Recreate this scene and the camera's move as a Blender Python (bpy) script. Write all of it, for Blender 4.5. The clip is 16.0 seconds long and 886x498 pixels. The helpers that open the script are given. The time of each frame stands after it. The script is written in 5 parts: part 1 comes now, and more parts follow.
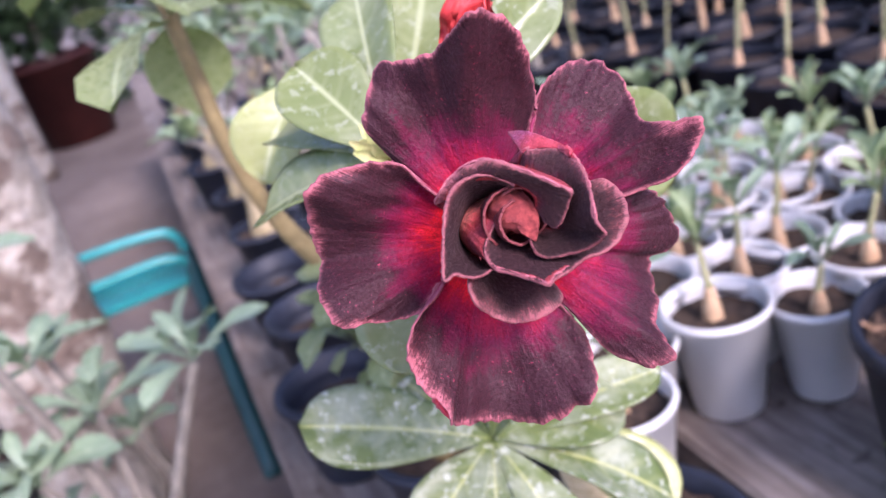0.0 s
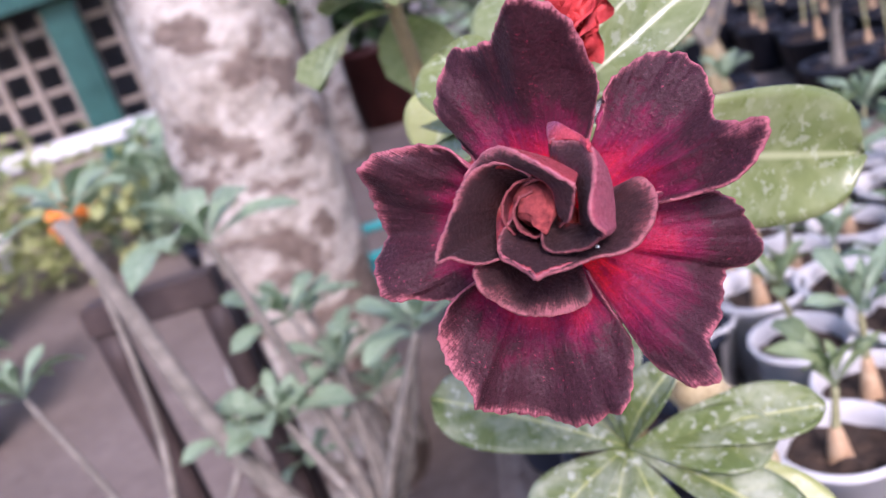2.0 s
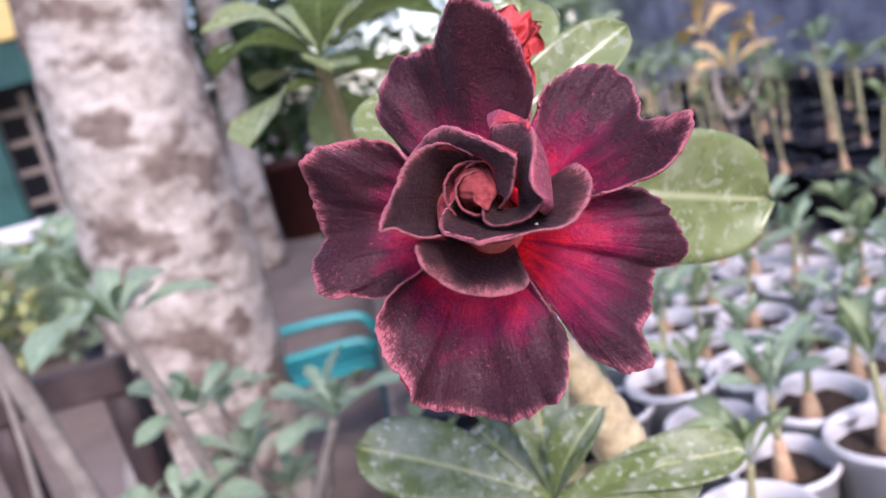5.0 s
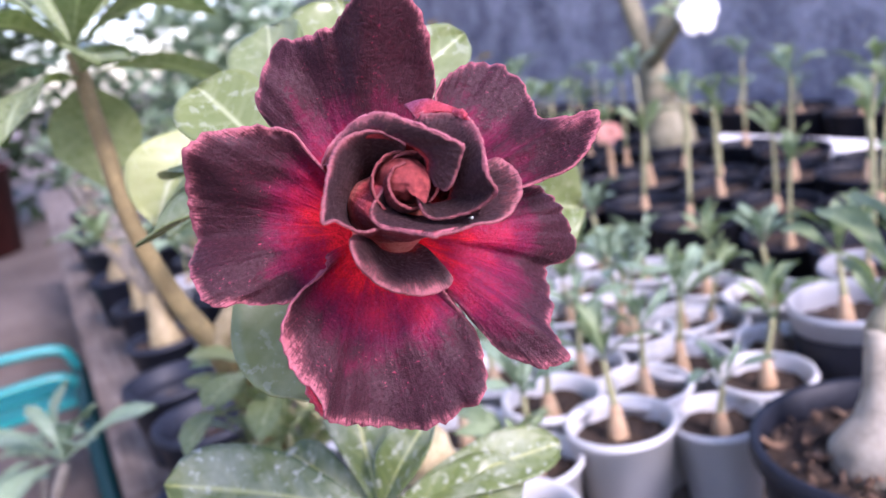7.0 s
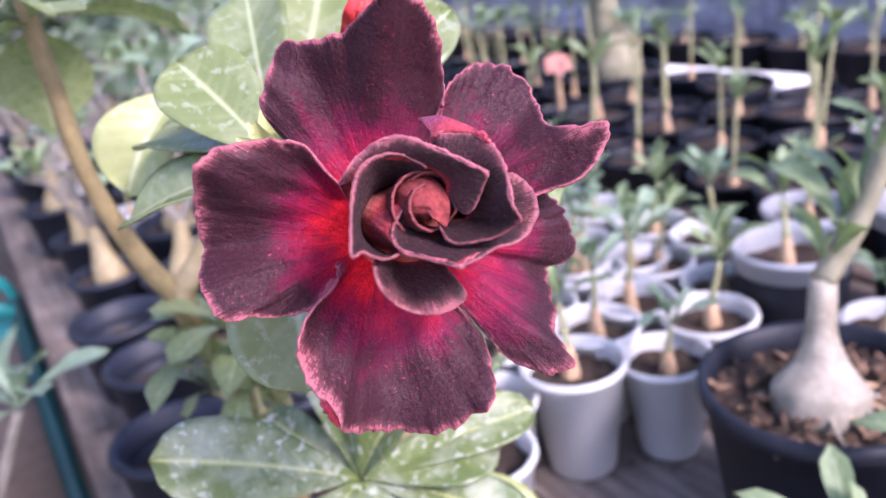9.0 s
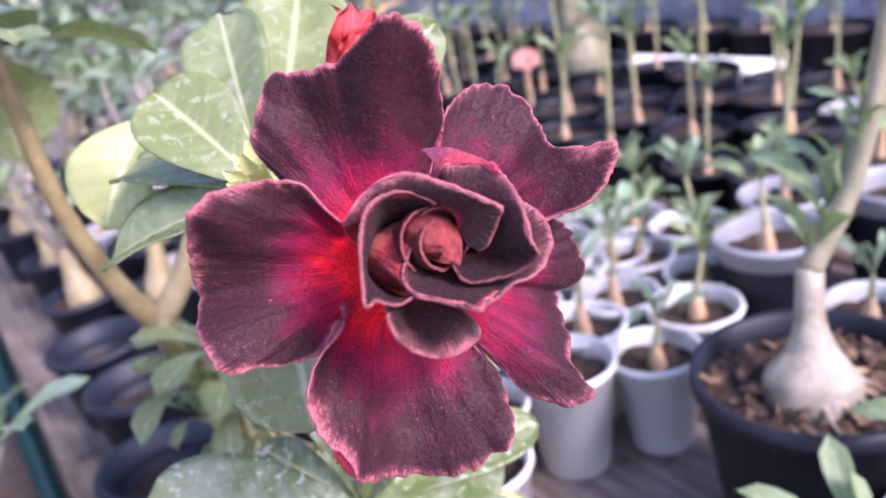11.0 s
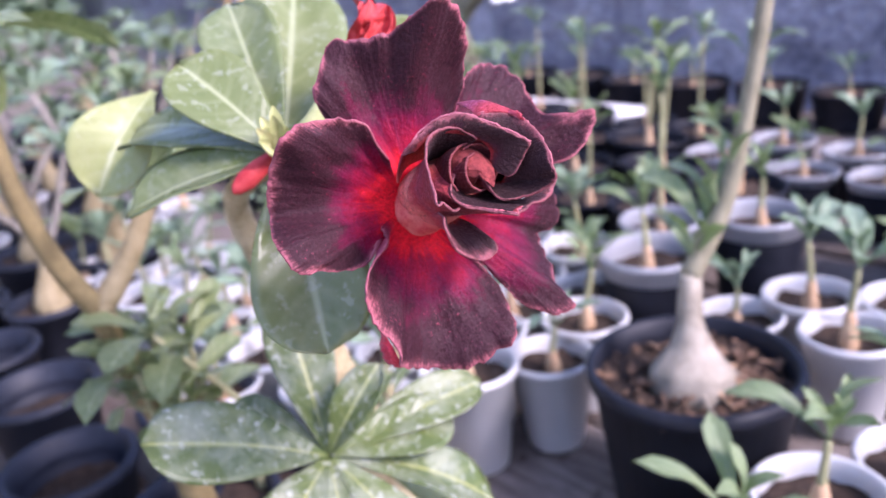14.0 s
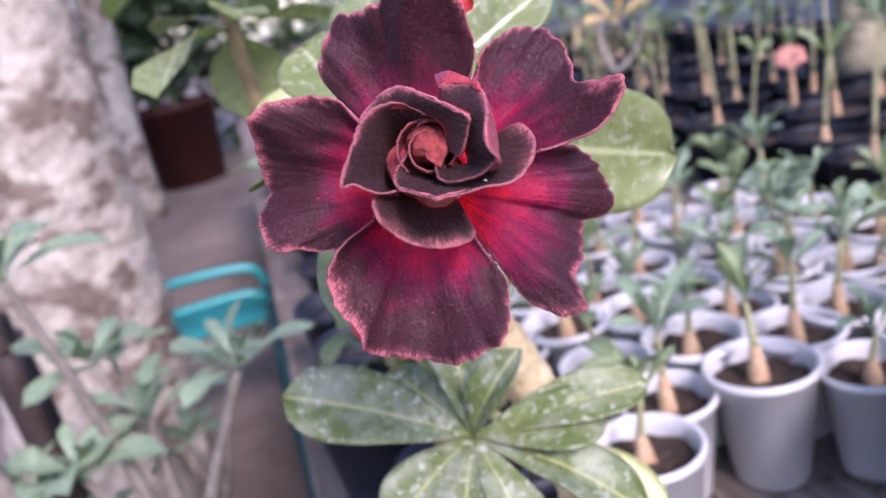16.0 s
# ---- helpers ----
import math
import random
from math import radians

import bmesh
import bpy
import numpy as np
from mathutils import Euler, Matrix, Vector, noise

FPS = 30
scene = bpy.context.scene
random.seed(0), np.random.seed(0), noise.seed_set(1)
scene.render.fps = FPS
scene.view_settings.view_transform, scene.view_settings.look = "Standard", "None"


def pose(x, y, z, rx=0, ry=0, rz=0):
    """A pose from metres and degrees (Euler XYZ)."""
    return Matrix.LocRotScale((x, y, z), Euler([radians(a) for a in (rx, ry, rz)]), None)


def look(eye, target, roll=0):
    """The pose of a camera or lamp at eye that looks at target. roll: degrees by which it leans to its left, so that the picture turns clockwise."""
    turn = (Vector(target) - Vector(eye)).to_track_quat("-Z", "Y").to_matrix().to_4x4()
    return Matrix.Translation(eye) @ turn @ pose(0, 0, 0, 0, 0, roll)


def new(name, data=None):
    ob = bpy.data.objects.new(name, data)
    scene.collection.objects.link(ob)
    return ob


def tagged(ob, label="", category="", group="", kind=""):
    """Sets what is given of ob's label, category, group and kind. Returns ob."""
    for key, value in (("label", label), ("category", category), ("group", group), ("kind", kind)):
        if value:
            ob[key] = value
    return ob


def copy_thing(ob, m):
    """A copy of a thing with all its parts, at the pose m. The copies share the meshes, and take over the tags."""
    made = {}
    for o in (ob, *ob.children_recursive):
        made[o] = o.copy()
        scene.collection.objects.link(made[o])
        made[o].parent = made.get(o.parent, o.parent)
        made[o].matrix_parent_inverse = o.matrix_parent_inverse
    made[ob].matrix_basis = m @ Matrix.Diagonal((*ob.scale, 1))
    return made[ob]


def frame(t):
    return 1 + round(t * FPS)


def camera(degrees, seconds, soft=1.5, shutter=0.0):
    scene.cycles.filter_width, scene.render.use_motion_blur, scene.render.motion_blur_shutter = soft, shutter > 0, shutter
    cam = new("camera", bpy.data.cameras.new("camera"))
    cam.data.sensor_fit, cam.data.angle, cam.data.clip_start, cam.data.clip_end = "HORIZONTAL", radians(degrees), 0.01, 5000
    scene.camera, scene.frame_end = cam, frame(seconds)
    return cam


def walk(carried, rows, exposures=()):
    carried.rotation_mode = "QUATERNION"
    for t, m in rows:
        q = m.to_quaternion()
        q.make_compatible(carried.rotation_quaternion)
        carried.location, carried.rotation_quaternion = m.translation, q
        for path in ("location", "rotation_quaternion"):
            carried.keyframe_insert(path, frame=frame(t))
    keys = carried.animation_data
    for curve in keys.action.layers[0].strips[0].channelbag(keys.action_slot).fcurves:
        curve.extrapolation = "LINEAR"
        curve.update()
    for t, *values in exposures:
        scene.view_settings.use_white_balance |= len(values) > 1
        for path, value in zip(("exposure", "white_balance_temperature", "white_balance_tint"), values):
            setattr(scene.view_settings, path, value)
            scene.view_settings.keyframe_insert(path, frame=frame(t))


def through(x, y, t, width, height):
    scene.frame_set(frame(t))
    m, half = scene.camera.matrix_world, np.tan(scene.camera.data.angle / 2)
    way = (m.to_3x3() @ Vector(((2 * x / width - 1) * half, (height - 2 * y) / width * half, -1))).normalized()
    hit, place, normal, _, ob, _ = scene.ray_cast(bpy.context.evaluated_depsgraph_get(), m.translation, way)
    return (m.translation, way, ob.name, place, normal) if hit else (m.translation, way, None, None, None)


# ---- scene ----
cam = camera(57.7, 16.0, soft=1.45)
PATH = [
    (0, (0.0013, 0.0214, 0.9909), (0.5226, 1.7710, 0.1742), -16.70),
    (0.5, (0.0111, 0.0174, 0.9908), (0.3989, 1.8053, 0.1827), -18.16),
    (1, (0.0210, 0.0151, 0.9881), (0.2611, 1.8441, 0.2154), -18.45),
    (1.5, (0.0326, 0.0119, 0.9825), (0.0751, 1.8818, 0.2741), -18.17),
    (2, (0.0482, 0.0073, 0.9759), (-0.0924, 1.8990, 0.3419), -18.11),
    (2.5, (0.0576, 0.0004, 0.9802), (-0.2576, 1.8921, 0.4126), -19.60),
    (3, (0.0655, -0.0048, 0.9753), (-0.3650, 1.8864, 0.4872), -20.74),
    (5.5, (0.0300, 0.0003, 0.9520), (0.3142, 1.9339, 0.5277), -13.76),
    (6, (0.0252, 0.0060, 0.9524), (0.4467, 1.9129, 0.5209), -13.49),
    (6.5, (0.0113, 0.0194, 0.9478), (0.6925, 1.8338, 0.4540), -12.05),
    (7, (-0.0021, 0.0194, 0.9552), (0.8244, 1.7634, 0.4305), -10.48),
    (7.5, (-0.0066, 0.0232, 0.9604), (0.9147, 1.7093, 0.4052), -9.46),
    (8, (-0.0143, 0.0271, 0.9616), (0.9647, 1.6641, 0.3601), -8.07),
    (8.5, (-0.0099, 0.0286, 0.9710), (0.8933, 1.6587, 0.2451), -8.93),
    (11, (-0.0093, 0.0408, 0.9802), (0.9386, 1.6338, 0.2292), -11.51),
    (11.5, (-0.0398, 0.0523, 0.9821), (1.2273, 1.4181, 0.2546), -7.88),
    (12, (-0.0711, 0.0669, 0.9808), (1.3959, 1.2256, 0.2700), -4.04),
    (12.5, (-0.0951, 0.0697, 0.9871), (1.4658, 1.1075, 0.2895), -1.70),
    (13, (-0.1021, 0.0615, 0.9846), (1.4446, 1.1221, 0.2896), -1.93),
    (13.5, (-0.0918, 0.0423, 0.9862), (1.3651, 1.2182, 0.2827), -4.09),
    (14, (-0.0657, 0.0255, 0.9775), (1.1583, 1.4408, 0.2713), -6.57),
    (14.5, (-0.0300, 0.0093, 0.9750), (0.9334, 1.6283, 0.3036), -9.73),
    (15, (-0.0117, 0.0040, 0.9656), (0.7232, 1.7448, 0.3102), -11.19),
    (15.5, (0.0132, -0.0080, 0.9622), (0.5436, 1.8165, 0.3377), -13.00),
    (16, (0.0226, -0.0075, 0.9595), (0.3946, 1.8616, 0.3528), -13.37),
]
walk(cam, [(t, look(eye, target, roll)) for t, eye, target, roll in PATH], exposures=((0.0, 1.80, 6090, 37), (1.5, 1.53, 6090, 37), (3.0, 1.44, 6090, 35), (5.5, 1.45, 6140, 34), (7.0, 1.79, 5940, 37), (11.0, 1.95, 6040, 38), (13.0, 1.80, 5920, 39), (15.0, 1.72, 6030, 37), (16.0, 1.52, 6040, 37)))
cam.data.dof.use_dof = True
cam.data.dof.focus_distance = 0.168
cam.data.dof.aperture_fstop = 15.0


# world, sun
SUN = Vector((0.16, -0.76, 0.62)).normalized()
world = bpy.data.worlds.new("sky")
scene.world = world
world.use_nodes = True
wn = world.node_tree.nodes
sky = wn.new("ShaderNodeTexSky")
sky.sky_type, sky.sun_disc = "NISHITA", False
sky.sun_elevation, sky.sun_rotation = math.asin(SUN.z), math.atan2(SUN.x, SUN.y)
wn["Background"].inputs["Strength"].default_value = 0.15
world.node_tree.links.new(sky.outputs[0], wn["Background"].inputs["Color"])
sun = new("sun", bpy.data.lights.new("sun", "SUN"))
sun.data.energy, sun.data.angle, sun.data.color = 2.0, radians(16.0), (1.0, 0.95, 0.88)
sun.matrix_basis = look(SUN * 20, (0, 0, 0))


# ---- materials ----
class Mat:
    """A node material with a few shortcuts."""

    def __init__(self, name, rough=0.6, spec=0.4):
        self.m = bpy.data.materials.new(name)
        self.m.use_nodes = True
        self.t = self.m.node_tree
        self.b = self.t.nodes["Principled BSDF"]
        self.out = self.t.nodes["Material Output"]
        self.b.inputs["Roughness"].default_value = rough
        self.b.inputs["Specular IOR Level"].default_value = spec
        self.coord = self.t.nodes.new("ShaderNodeTexCoord")

    def node(self, kind, **values):
        n = self.t.nodes.new(kind)
        for key, value in values.items():
            n.inputs[key.replace("_", " ")].default_value = value
        return n

    def link(self, a, b):
        self.t.links.new(a, b)

    def noise(self, scale, detail=4.0, rough=0.6, vector=None):
        n = self.node("ShaderNodeTexNoise", Scale=scale, Detail=detail, Roughness=rough)
        self.link(vector or self.coord.outputs["Object"], n.inputs["Vector"])
        return n.outputs["Fac"]

    def ramp(self, fac, stops, mode="LINEAR"):
        n = self.t.nodes.new("ShaderNodeValToRGB")
        n.color_ramp.interpolation = mode
        e = n.color_ramp.elements
        while len(e) < len(stops):
            e.new(0.5)
        for k, (p, c) in zip(e, stops):
            k.position, k.color = p, (*c, 1) if len(c) == 3 else c
        self.link(fac, n.inputs["Fac"])
        return n.outputs["Color"]

    def mix(self, fac, a, b, blend="MIX"):
        n = self.t.nodes.new("ShaderNodeMix")
        n.data_type, n.blend_type = "RGBA", blend
        for value, socket in ((fac, n.inputs[0]), (a, n.inputs[6]), (b, n.inputs[7])):
            if isinstance(value, (int, float)):
                socket.default_value = value
            elif isinstance(value, tuple):
                socket.default_value = (*value, 1)
            else:
                self.link(value, socket)
        return n.outputs[2]

    def maths(self, op, a, b=0.0, c=0.0):
        n = self.t.nodes.new("ShaderNodeMath")
        n.operation = op
        for value, socket in zip((a, b, c), n.inputs):
            if isinstance(value, (int, float)):
                socket.default_value = value
            else:
                self.link(value, socket)
        return n.outputs[0]

    def bump(self, height, strength=0.3, distance=0.001):
        n = self.node("ShaderNodeBump", Strength=strength, Distance=distance)
        self.link(height, n.inputs["Height"])
        self.link(n.outputs[0], self.b.inputs["Normal"])

    def colour(self, c):
        if isinstance(c, tuple):
            self.b.inputs["Base Color"].default_value = (*c, 1)
        else:
            self.link(c, self.b.inputs["Base Color"])

    def through_light(self, amount, c):
        """Lets some light through a thin sheet."""
        tr = self.t.nodes.new("ShaderNodeBsdfTranslucent")
        if isinstance(c, tuple):
            tr.inputs["Color"].default_value = (*c, 1)
        else:
            self.link(c, tr.inputs["Color"])
        mx = self.t.nodes.new("ShaderNodeMixShader")
        mx.inputs[0].default_value = amount
        self.link(self.b.outputs[0], mx.inputs[1])
        self.link(tr.outputs[0], mx.inputs[2])
        self.link(mx.outputs[0], self.out.inputs["Surface"])

    def attribute(self, name):
        n = self.t.nodes.new("ShaderNodeAttribute")
        n.attribute_name = name
        return n.outputs["Fac"]

    def random(self):
        return self.t.nodes.new("ShaderNodeObjectInfo").outputs["Random"]


def rough_mat(name, a, b, scale, rough=0.7, bump=0.3, bump_scale=None, distance=0.002, spec=0.3, fine=None, vary=0.0):
    m = Mat(name, rough, spec)
    big = m.noise(scale, 5)
    small = m.noise(fine or scale * 9, 4)
    f = m.maths("ADD", m.maths("MULTIPLY", big, 0.65), m.maths("MULTIPLY", small, 0.35))
    c = m.ramp(f, ((0.36, a), (0.64, b)))
    if vary:
        c = m.mix(m.maths("MULTIPLY", m.random(), vary), c, tuple(0.5 * x for x in a))
    m.colour(c)
    m.bump(m.noise(bump_scale or scale * 6, 6), bump, distance)
    return m.m


def petal_mat(name, throat, red, deep, rim, red_end, deep_at, sheen=0.035, through=0.16):
    m = Mat(name, 0.62, 0.22)
    along, edge, turn, fringe = m.attribute("along"), m.attribute("edge"), m.attribute("turn"), m.attribute("fringe")

    def fan(k, run):
        """Noise drawn out along the petal: k streaks to the radian."""
        vec = m.t.nodes.new("ShaderNodeCombineXYZ")
        m.link(m.maths("MULTIPLY", turn, k), vec.inputs[0])
        m.link(m.maths("MULTIPLY", along, run), vec.inputs[1])
        return m.noise(1.0, 4, 0.6, vec.outputs[0])

    broad, streak, hair = fan(4.5, 1.2), fan(22.0, 2.0), fan(75.0, 3.0)
    cloud, grain, speck = m.noise(190, 4, 0.6), m.noise(1100, 3, 0.65), m.noise(2600, 2)

    def sway(f, a):
        return m.maths("MULTIPLY", m.maths("SUBTRACT", f, 0.5), a)

    f = along
    for part_of, amount in ((broad, 0.40), (streak, 0.14), (m.noise(42, 3), 0.46), (cloud, 0.26), (grain, 0.30)):
        f = m.maths("ADD", f, sway(part_of, amount))
    # crimson passes through purple into the dark velvet
    half = (0.36 * red[0] + 0.4 * deep[0], 0.7 * red[1] + 0.3 * deep[1], 0.72 * red[2] + 0.6 * deep[2])
    c = m.ramp(f, ((0.13, throat), (red_end, red), (0.45 * red_end + 0.55 * deep_at, half), (deep_at, deep), (1.0, tuple(0.85 * v for v in deep))))
    # scattered pink specks, with tiny sparkling highlights painted in as colour
    glint = m.ramp(grain, ((0.63, (0, 0, 0)), (0.70, (0.75, 0.75, 0.75))))
    spots = m.maths("MULTIPLY", m.maths("MULTIPLY", glint, m.ramp(m.noise(85, 3), ((0.45, (0, 0, 0)), (0.62, (1, 1, 1))))), m.ramp(along, ((0.40, (1, 1, 1)), (0.95, (0.25, 0.25, 0.25)))))
    c = m.mix(spots, c, (1.2 * red[0], red[1] + 0.03, 2.2 * red[2]))
    # grey-brown bloom on the velvet: its satin sheen, painted as patches of colour
    grey_sheen = m.maths("MULTIPLY", m.ramp(m.noise(45, 4, 0.6), ((0.50, (0, 0, 0)), (0.68, (0.25, 0.25, 0.25)))), m.ramp(along, ((0.5, (0, 0, 0)), (0.85, (1, 1, 1)))))
    c = m.mix(grey_sheen, c, tuple(0.8 * v + 0.014 for v in deep))
    c = m.mix(1.0, c, m.ramp(m.maths("ADD", m.maths("MULTIPLY", grain, 0.6), m.maths("MULTIPLY", speck, 0.4)), ((0.36, (0.62, 0.62, 0.62)), (0.64, (1.38, 1.38, 1.38)))), "MULTIPLY")
    e = m.maths("DIVIDE", m.maths("MULTIPLY", edge, 9.0), m.maths("MAXIMUM", fringe, 0.05))
    e = m.maths("ADD", e, m.maths("ADD", sway(hair, 1.3), m.maths("ADD", sway(grain, 1.5), sway(cloud, 1.1))))
    c = m.mix(m.ramp(e, ((0.0, (0.85, 0.85, 0.85)), (0.22, (0.55, 0.55, 0.55)), (0.45, (0.18, 0.18, 0.18)), (0.9, (0, 0, 0)))), c, rim)
    m.colour(c)
    m.b.inputs["Sheen Weight"].default_value = sheen
    m.b.inputs["Sheen Roughness"].default_value = 0.4
    m.b.inputs["Sheen Tint"].default_value = (1.0, 0.74, 0.82, 1)
    m.link(m.ramp(grain, ((0.35, (0.74, 0.74, 0.74)), (0.70, (0.34, 0.34, 0.34)))), m.b.inputs["Roughness"])
    height = m.maths("ADD", m.maths("MULTIPLY", streak, 0.45), m.maths("ADD", m.maths("MULTIPLY", grain, 0.42), m.maths("ADD", m.maths("MULTIPLY", speck, 0.12), m.maths("MULTIPLY", cloud, 0.8))))
    m.bump(height, 0.75, 0.0012)
    m.through_light(through, c)
    return m.m


def leaf_mat(name, dark, light, vein, dust=0.0, gloss=0.38, yellow=0.0, through=0.25):
    m = Mat(name, gloss, 0.5)
    x, y = m.attribute("across"), m.attribute("along")
    a = m.maths("ABSOLUTE", x)
    big, fine = m.noise(24, 4), m.noise(120, 4, 0.7)
    base = m.ramp(m.maths("ADD", m.maths("MULTIPLY", big, 0.7), m.maths("MULTIPLY", fine, 0.3)), ((0.36, dark), (0.66, light)))
    base = m.mix(m.maths("MULTIPLY", m.random(), 0.35), base, (light[0] * 1.25, light[1] * 1.15, light[2] * 1.1))
    # side veins bend towards the tip, fade to the margin and wander
    run = m.maths("SUBTRACT", y, m.maths("MULTIPLY", m.maths("POWER", a, 1.4), 0.20))
    run = m.maths("ADD", run, m.maths("MULTIPLY", m.maths("SUBTRACT", m.noise(70, 2), 0.5), 0.05))
    wave = m.maths("SINE", m.maths("MULTIPLY", run, 47.0))
    veins = m.maths("MULTIPLY", m.ramp(wave, ((0.30, (0, 0, 0)), (1.0, (0.16, 0.16, 0.16)))), m.ramp(a, ((0.1, (1, 1, 1)), (0.9, (0.15, 0.15, 0.15)))))
    rib = m.ramp(m.maths("ADD", a, m.maths("MULTIPLY", m.maths("SUBTRACT", fine, 0.5), 0.03)), ((0.02, (0.8, 0.8, 0.8)), (0.085, (0, 0, 0))))
    c = m.mix(veins, base, vein)
    if yellow:
        c = m.mix(m.maths("MULTIPLY", m.noise(30, 3), yellow), c, (0.42, 0.40, 0.07))
    c = m.mix(rib, c, vein)
    rough = m.ramp(big, ((0.35, (gloss * 0.75,) * 3), (0.65, (min(gloss * 1.3, 0.9),) * 3)))
    if dust:
        where = m.ramp(m.noise(18, 3), ((0.36, (0.4, 0.4, 0.4)), (0.58, (1, 1, 1))))
        d1 = m.ramp(m.noise(270, 3, 0.6), ((0.565, (0, 0, 0)), (0.62, (0.95, 0.95, 0.95))))
        d2 = m.ramp(m.noise(60, 5), ((0.46, (0, 0, 0)), (0.76, (0.60, 0.60, 0.60))))
        chalk = m.maths("MULTIPLY", m.maths("MAXIMUM", m.maths("MULTIPLY", d1, where), d2), dust)
        c = m.mix(chalk, c, (0.62, 0.64, 0.58))
        rough = m.mix(chalk, rough, (0.85, 0.85, 0.85))
    m.colour(c)
    m.link(rough, m.b.inputs["Roughness"])
    m.bump(m.maths("ADD", m.maths("MULTIPLY", wave, -0.16), m.maths("ADD", m.maths("MULTIPLY", big, 1.2), m.maths("MULTIPLY", fine, 0.5))), 0.35, 0.0010)
    m.through_light(through, m.mix(1.0, c, (0.8, 1.0, 0.5), "MULTIPLY"))
    return m.m


PETAL = petal_mat("velvet_petal", (0.90, 0.020, 0.032), (0.37, 0.007, 0.040), (0.047, 0.0125, 0.0195), (0.50, 0.15, 0.18), 0.28, 0.61, 0.034, 0.26)
PETAL_BACK = petal_mat("petal_back", (0.70, 0.05, 0.08), (0.42, 0.03, 0.07), (0.30, 0.035, 0.065), (0.55, 0.20, 0.22), 0.4, 0.8)
ROSE = petal_mat("dark_petal", (0.30, 0.03, 0.032), (0.10, 0.014, 0.018), (0.042, 0.0180, 0.0205), (0.34, 0.105, 0.120), 0.16, 0.34, 0.03)
ROSE_BACK = petal_mat("crimson_petal_back", (0.80, 0.24, 0.20), (0.52, 0.06, 0.065), (0.34, 0.045, 0.055), (0.42, 0.14, 0.17), 0.42, 0.85)
ROSE_IN = petal_mat("inner_petal", (0.30, 0.03, 0.032), (0.11, 0.018, 0.022), (0.034, 0.015, 0.016), (0.24, 0.07, 0.08), 0.20, 0.38)
HEART = petal_mat("heart_petal", (0.40, 0.03, 0.035), (0.24, 0.030, 0.034), (0.17, 0.030, 0.033), (0.22, 0.055, 0.06), 0.3, 0.7)
FLAP = petal_mat("mauve_flap", (0.40, 0.05, 0.07), (0.38, 0.06, 0.09), (0.34, 0.075, 0.105), (0.42, 0.13, 0.15), 0.3, 0.7)
NECK = rough_mat("red_neck", (0.56, 0.035, 0.045), (0.84, 0.30, 0.24), 230, 0.6, 0.5, distance=0.0008)
HAIRY = rough_mat("hairy_heart", (0.11, 0.014, 0.016), (0.36, 0.062, 0.060), 700, 0.8, 0.8, distance=0.0007)
RED = rough_mat("red_bud", (0.34, 0.016, 0.020), (0.60, 0.075, 0.070), 210, 0.6, 0.6, distance=0.0005)
SEPAL = rough_mat("yellow_sepal", (0.36, 0.42, 0.14), (0.60, 0.57, 0.28), 160, 0.5, 0.2, distance=0.0004)
DUSTY = leaf_mat("dusty_leaf", (0.064, 0.104, 0.027), (0.138, 0.182, 0.058), (0.38, 0.40, 0.14), 0.66, 0.36)
PALE = leaf_mat("pale_leaf", (0.092, 0.142, 0.048), (0.190, 0.240, 0.102), (0.42, 0.46, 0.26), 0.28, 0.28, 0.14, 0.30)
YELLOWED = leaf_mat("yellowed_leaf", (0.20, 0.25, 0.09), (0.31, 0.36, 0.16), (0.50, 0.52, 0.30), 0.2, 0.4, 0.35)
GREEN = leaf_mat("seedling_leaf", (0.105, 0.175, 0.080), (0.19, 0.26, 0.135), (0.35, 0.42, 0.24), 0.15, 0.4, 0.12, 0.3)
BLUE = leaf_mat("grey_leaf", (0.09, 0.16, 0.08), (0.19, 0.28, 0.17), (0.38, 0.46, 0.32), 0.45, 0.35)
# leaf green darkened to carry the shade of the trees above
SHADE = leaf_mat("tree_shade_leaf", (0.018, 0.040, 0.016), (0.040, 0.075, 0.028), (0.07, 0.11, 0.05), 0.0, 0.45, 0.0, 0.15)
DRY = leaf_mat("dry_leaf", (0.40, 0.26, 0.10), (0.52, 0.36, 0.16), (0.55, 0.42, 0.22), 0.0, 0.6)
STEM = rough_mat("brown_stem", (0.13, 0.10, 0.045), (0.26, 0.20, 0.09), 90, 0.6, 0.5, distance=0.001)
TAN = rough_mat("tan_stem", (0.17, 0.130, 0.060), (0.35, 0.285, 0.165), 70, 0.55, 0.5, distance=0.001)
CAUDEX = rough_mat("pale_caudex", (0.17, 0.145, 0.105), (0.36, 0.32, 0.25), 45, 0.6, 0.5, distance=0.0015)
GREYSTEM = rough_mat("grey_stem", (0.11, 0.10, 0.082), (0.24, 0.215, 0.18), 60, 0.7, 0.5)
OLIVE = rough_mat("olive_bark", (0.15, 0.138, 0.085), (0.30, 0.275, 0.185), 55, 0.6, 0.5, distance=0.001)
GREENSTEM = rough_mat("green_stem", (0.20, 0.20, 0.10), (0.34, 0.33, 0.18), 60, 0.6, 0.4)
ORANGE = rough_mat("orange_stem", (0.34, 0.20, 0.11), (0.50, 0.36, 0.22), 90, 0.6, 0.4, distance=0.001)
SOIL = rough_mat("potting_soil", (0.018, 0.013, 0.010), (0.075, 0.048, 0.032), 130, 0.95, 1.0, 160, 0.006)
CHIP = rough_mat("husk_chip", (0.12, 0.065, 0.038), (0.34, 0.22, 0.14), 160, 0.9, 0.7, vary=0.9)
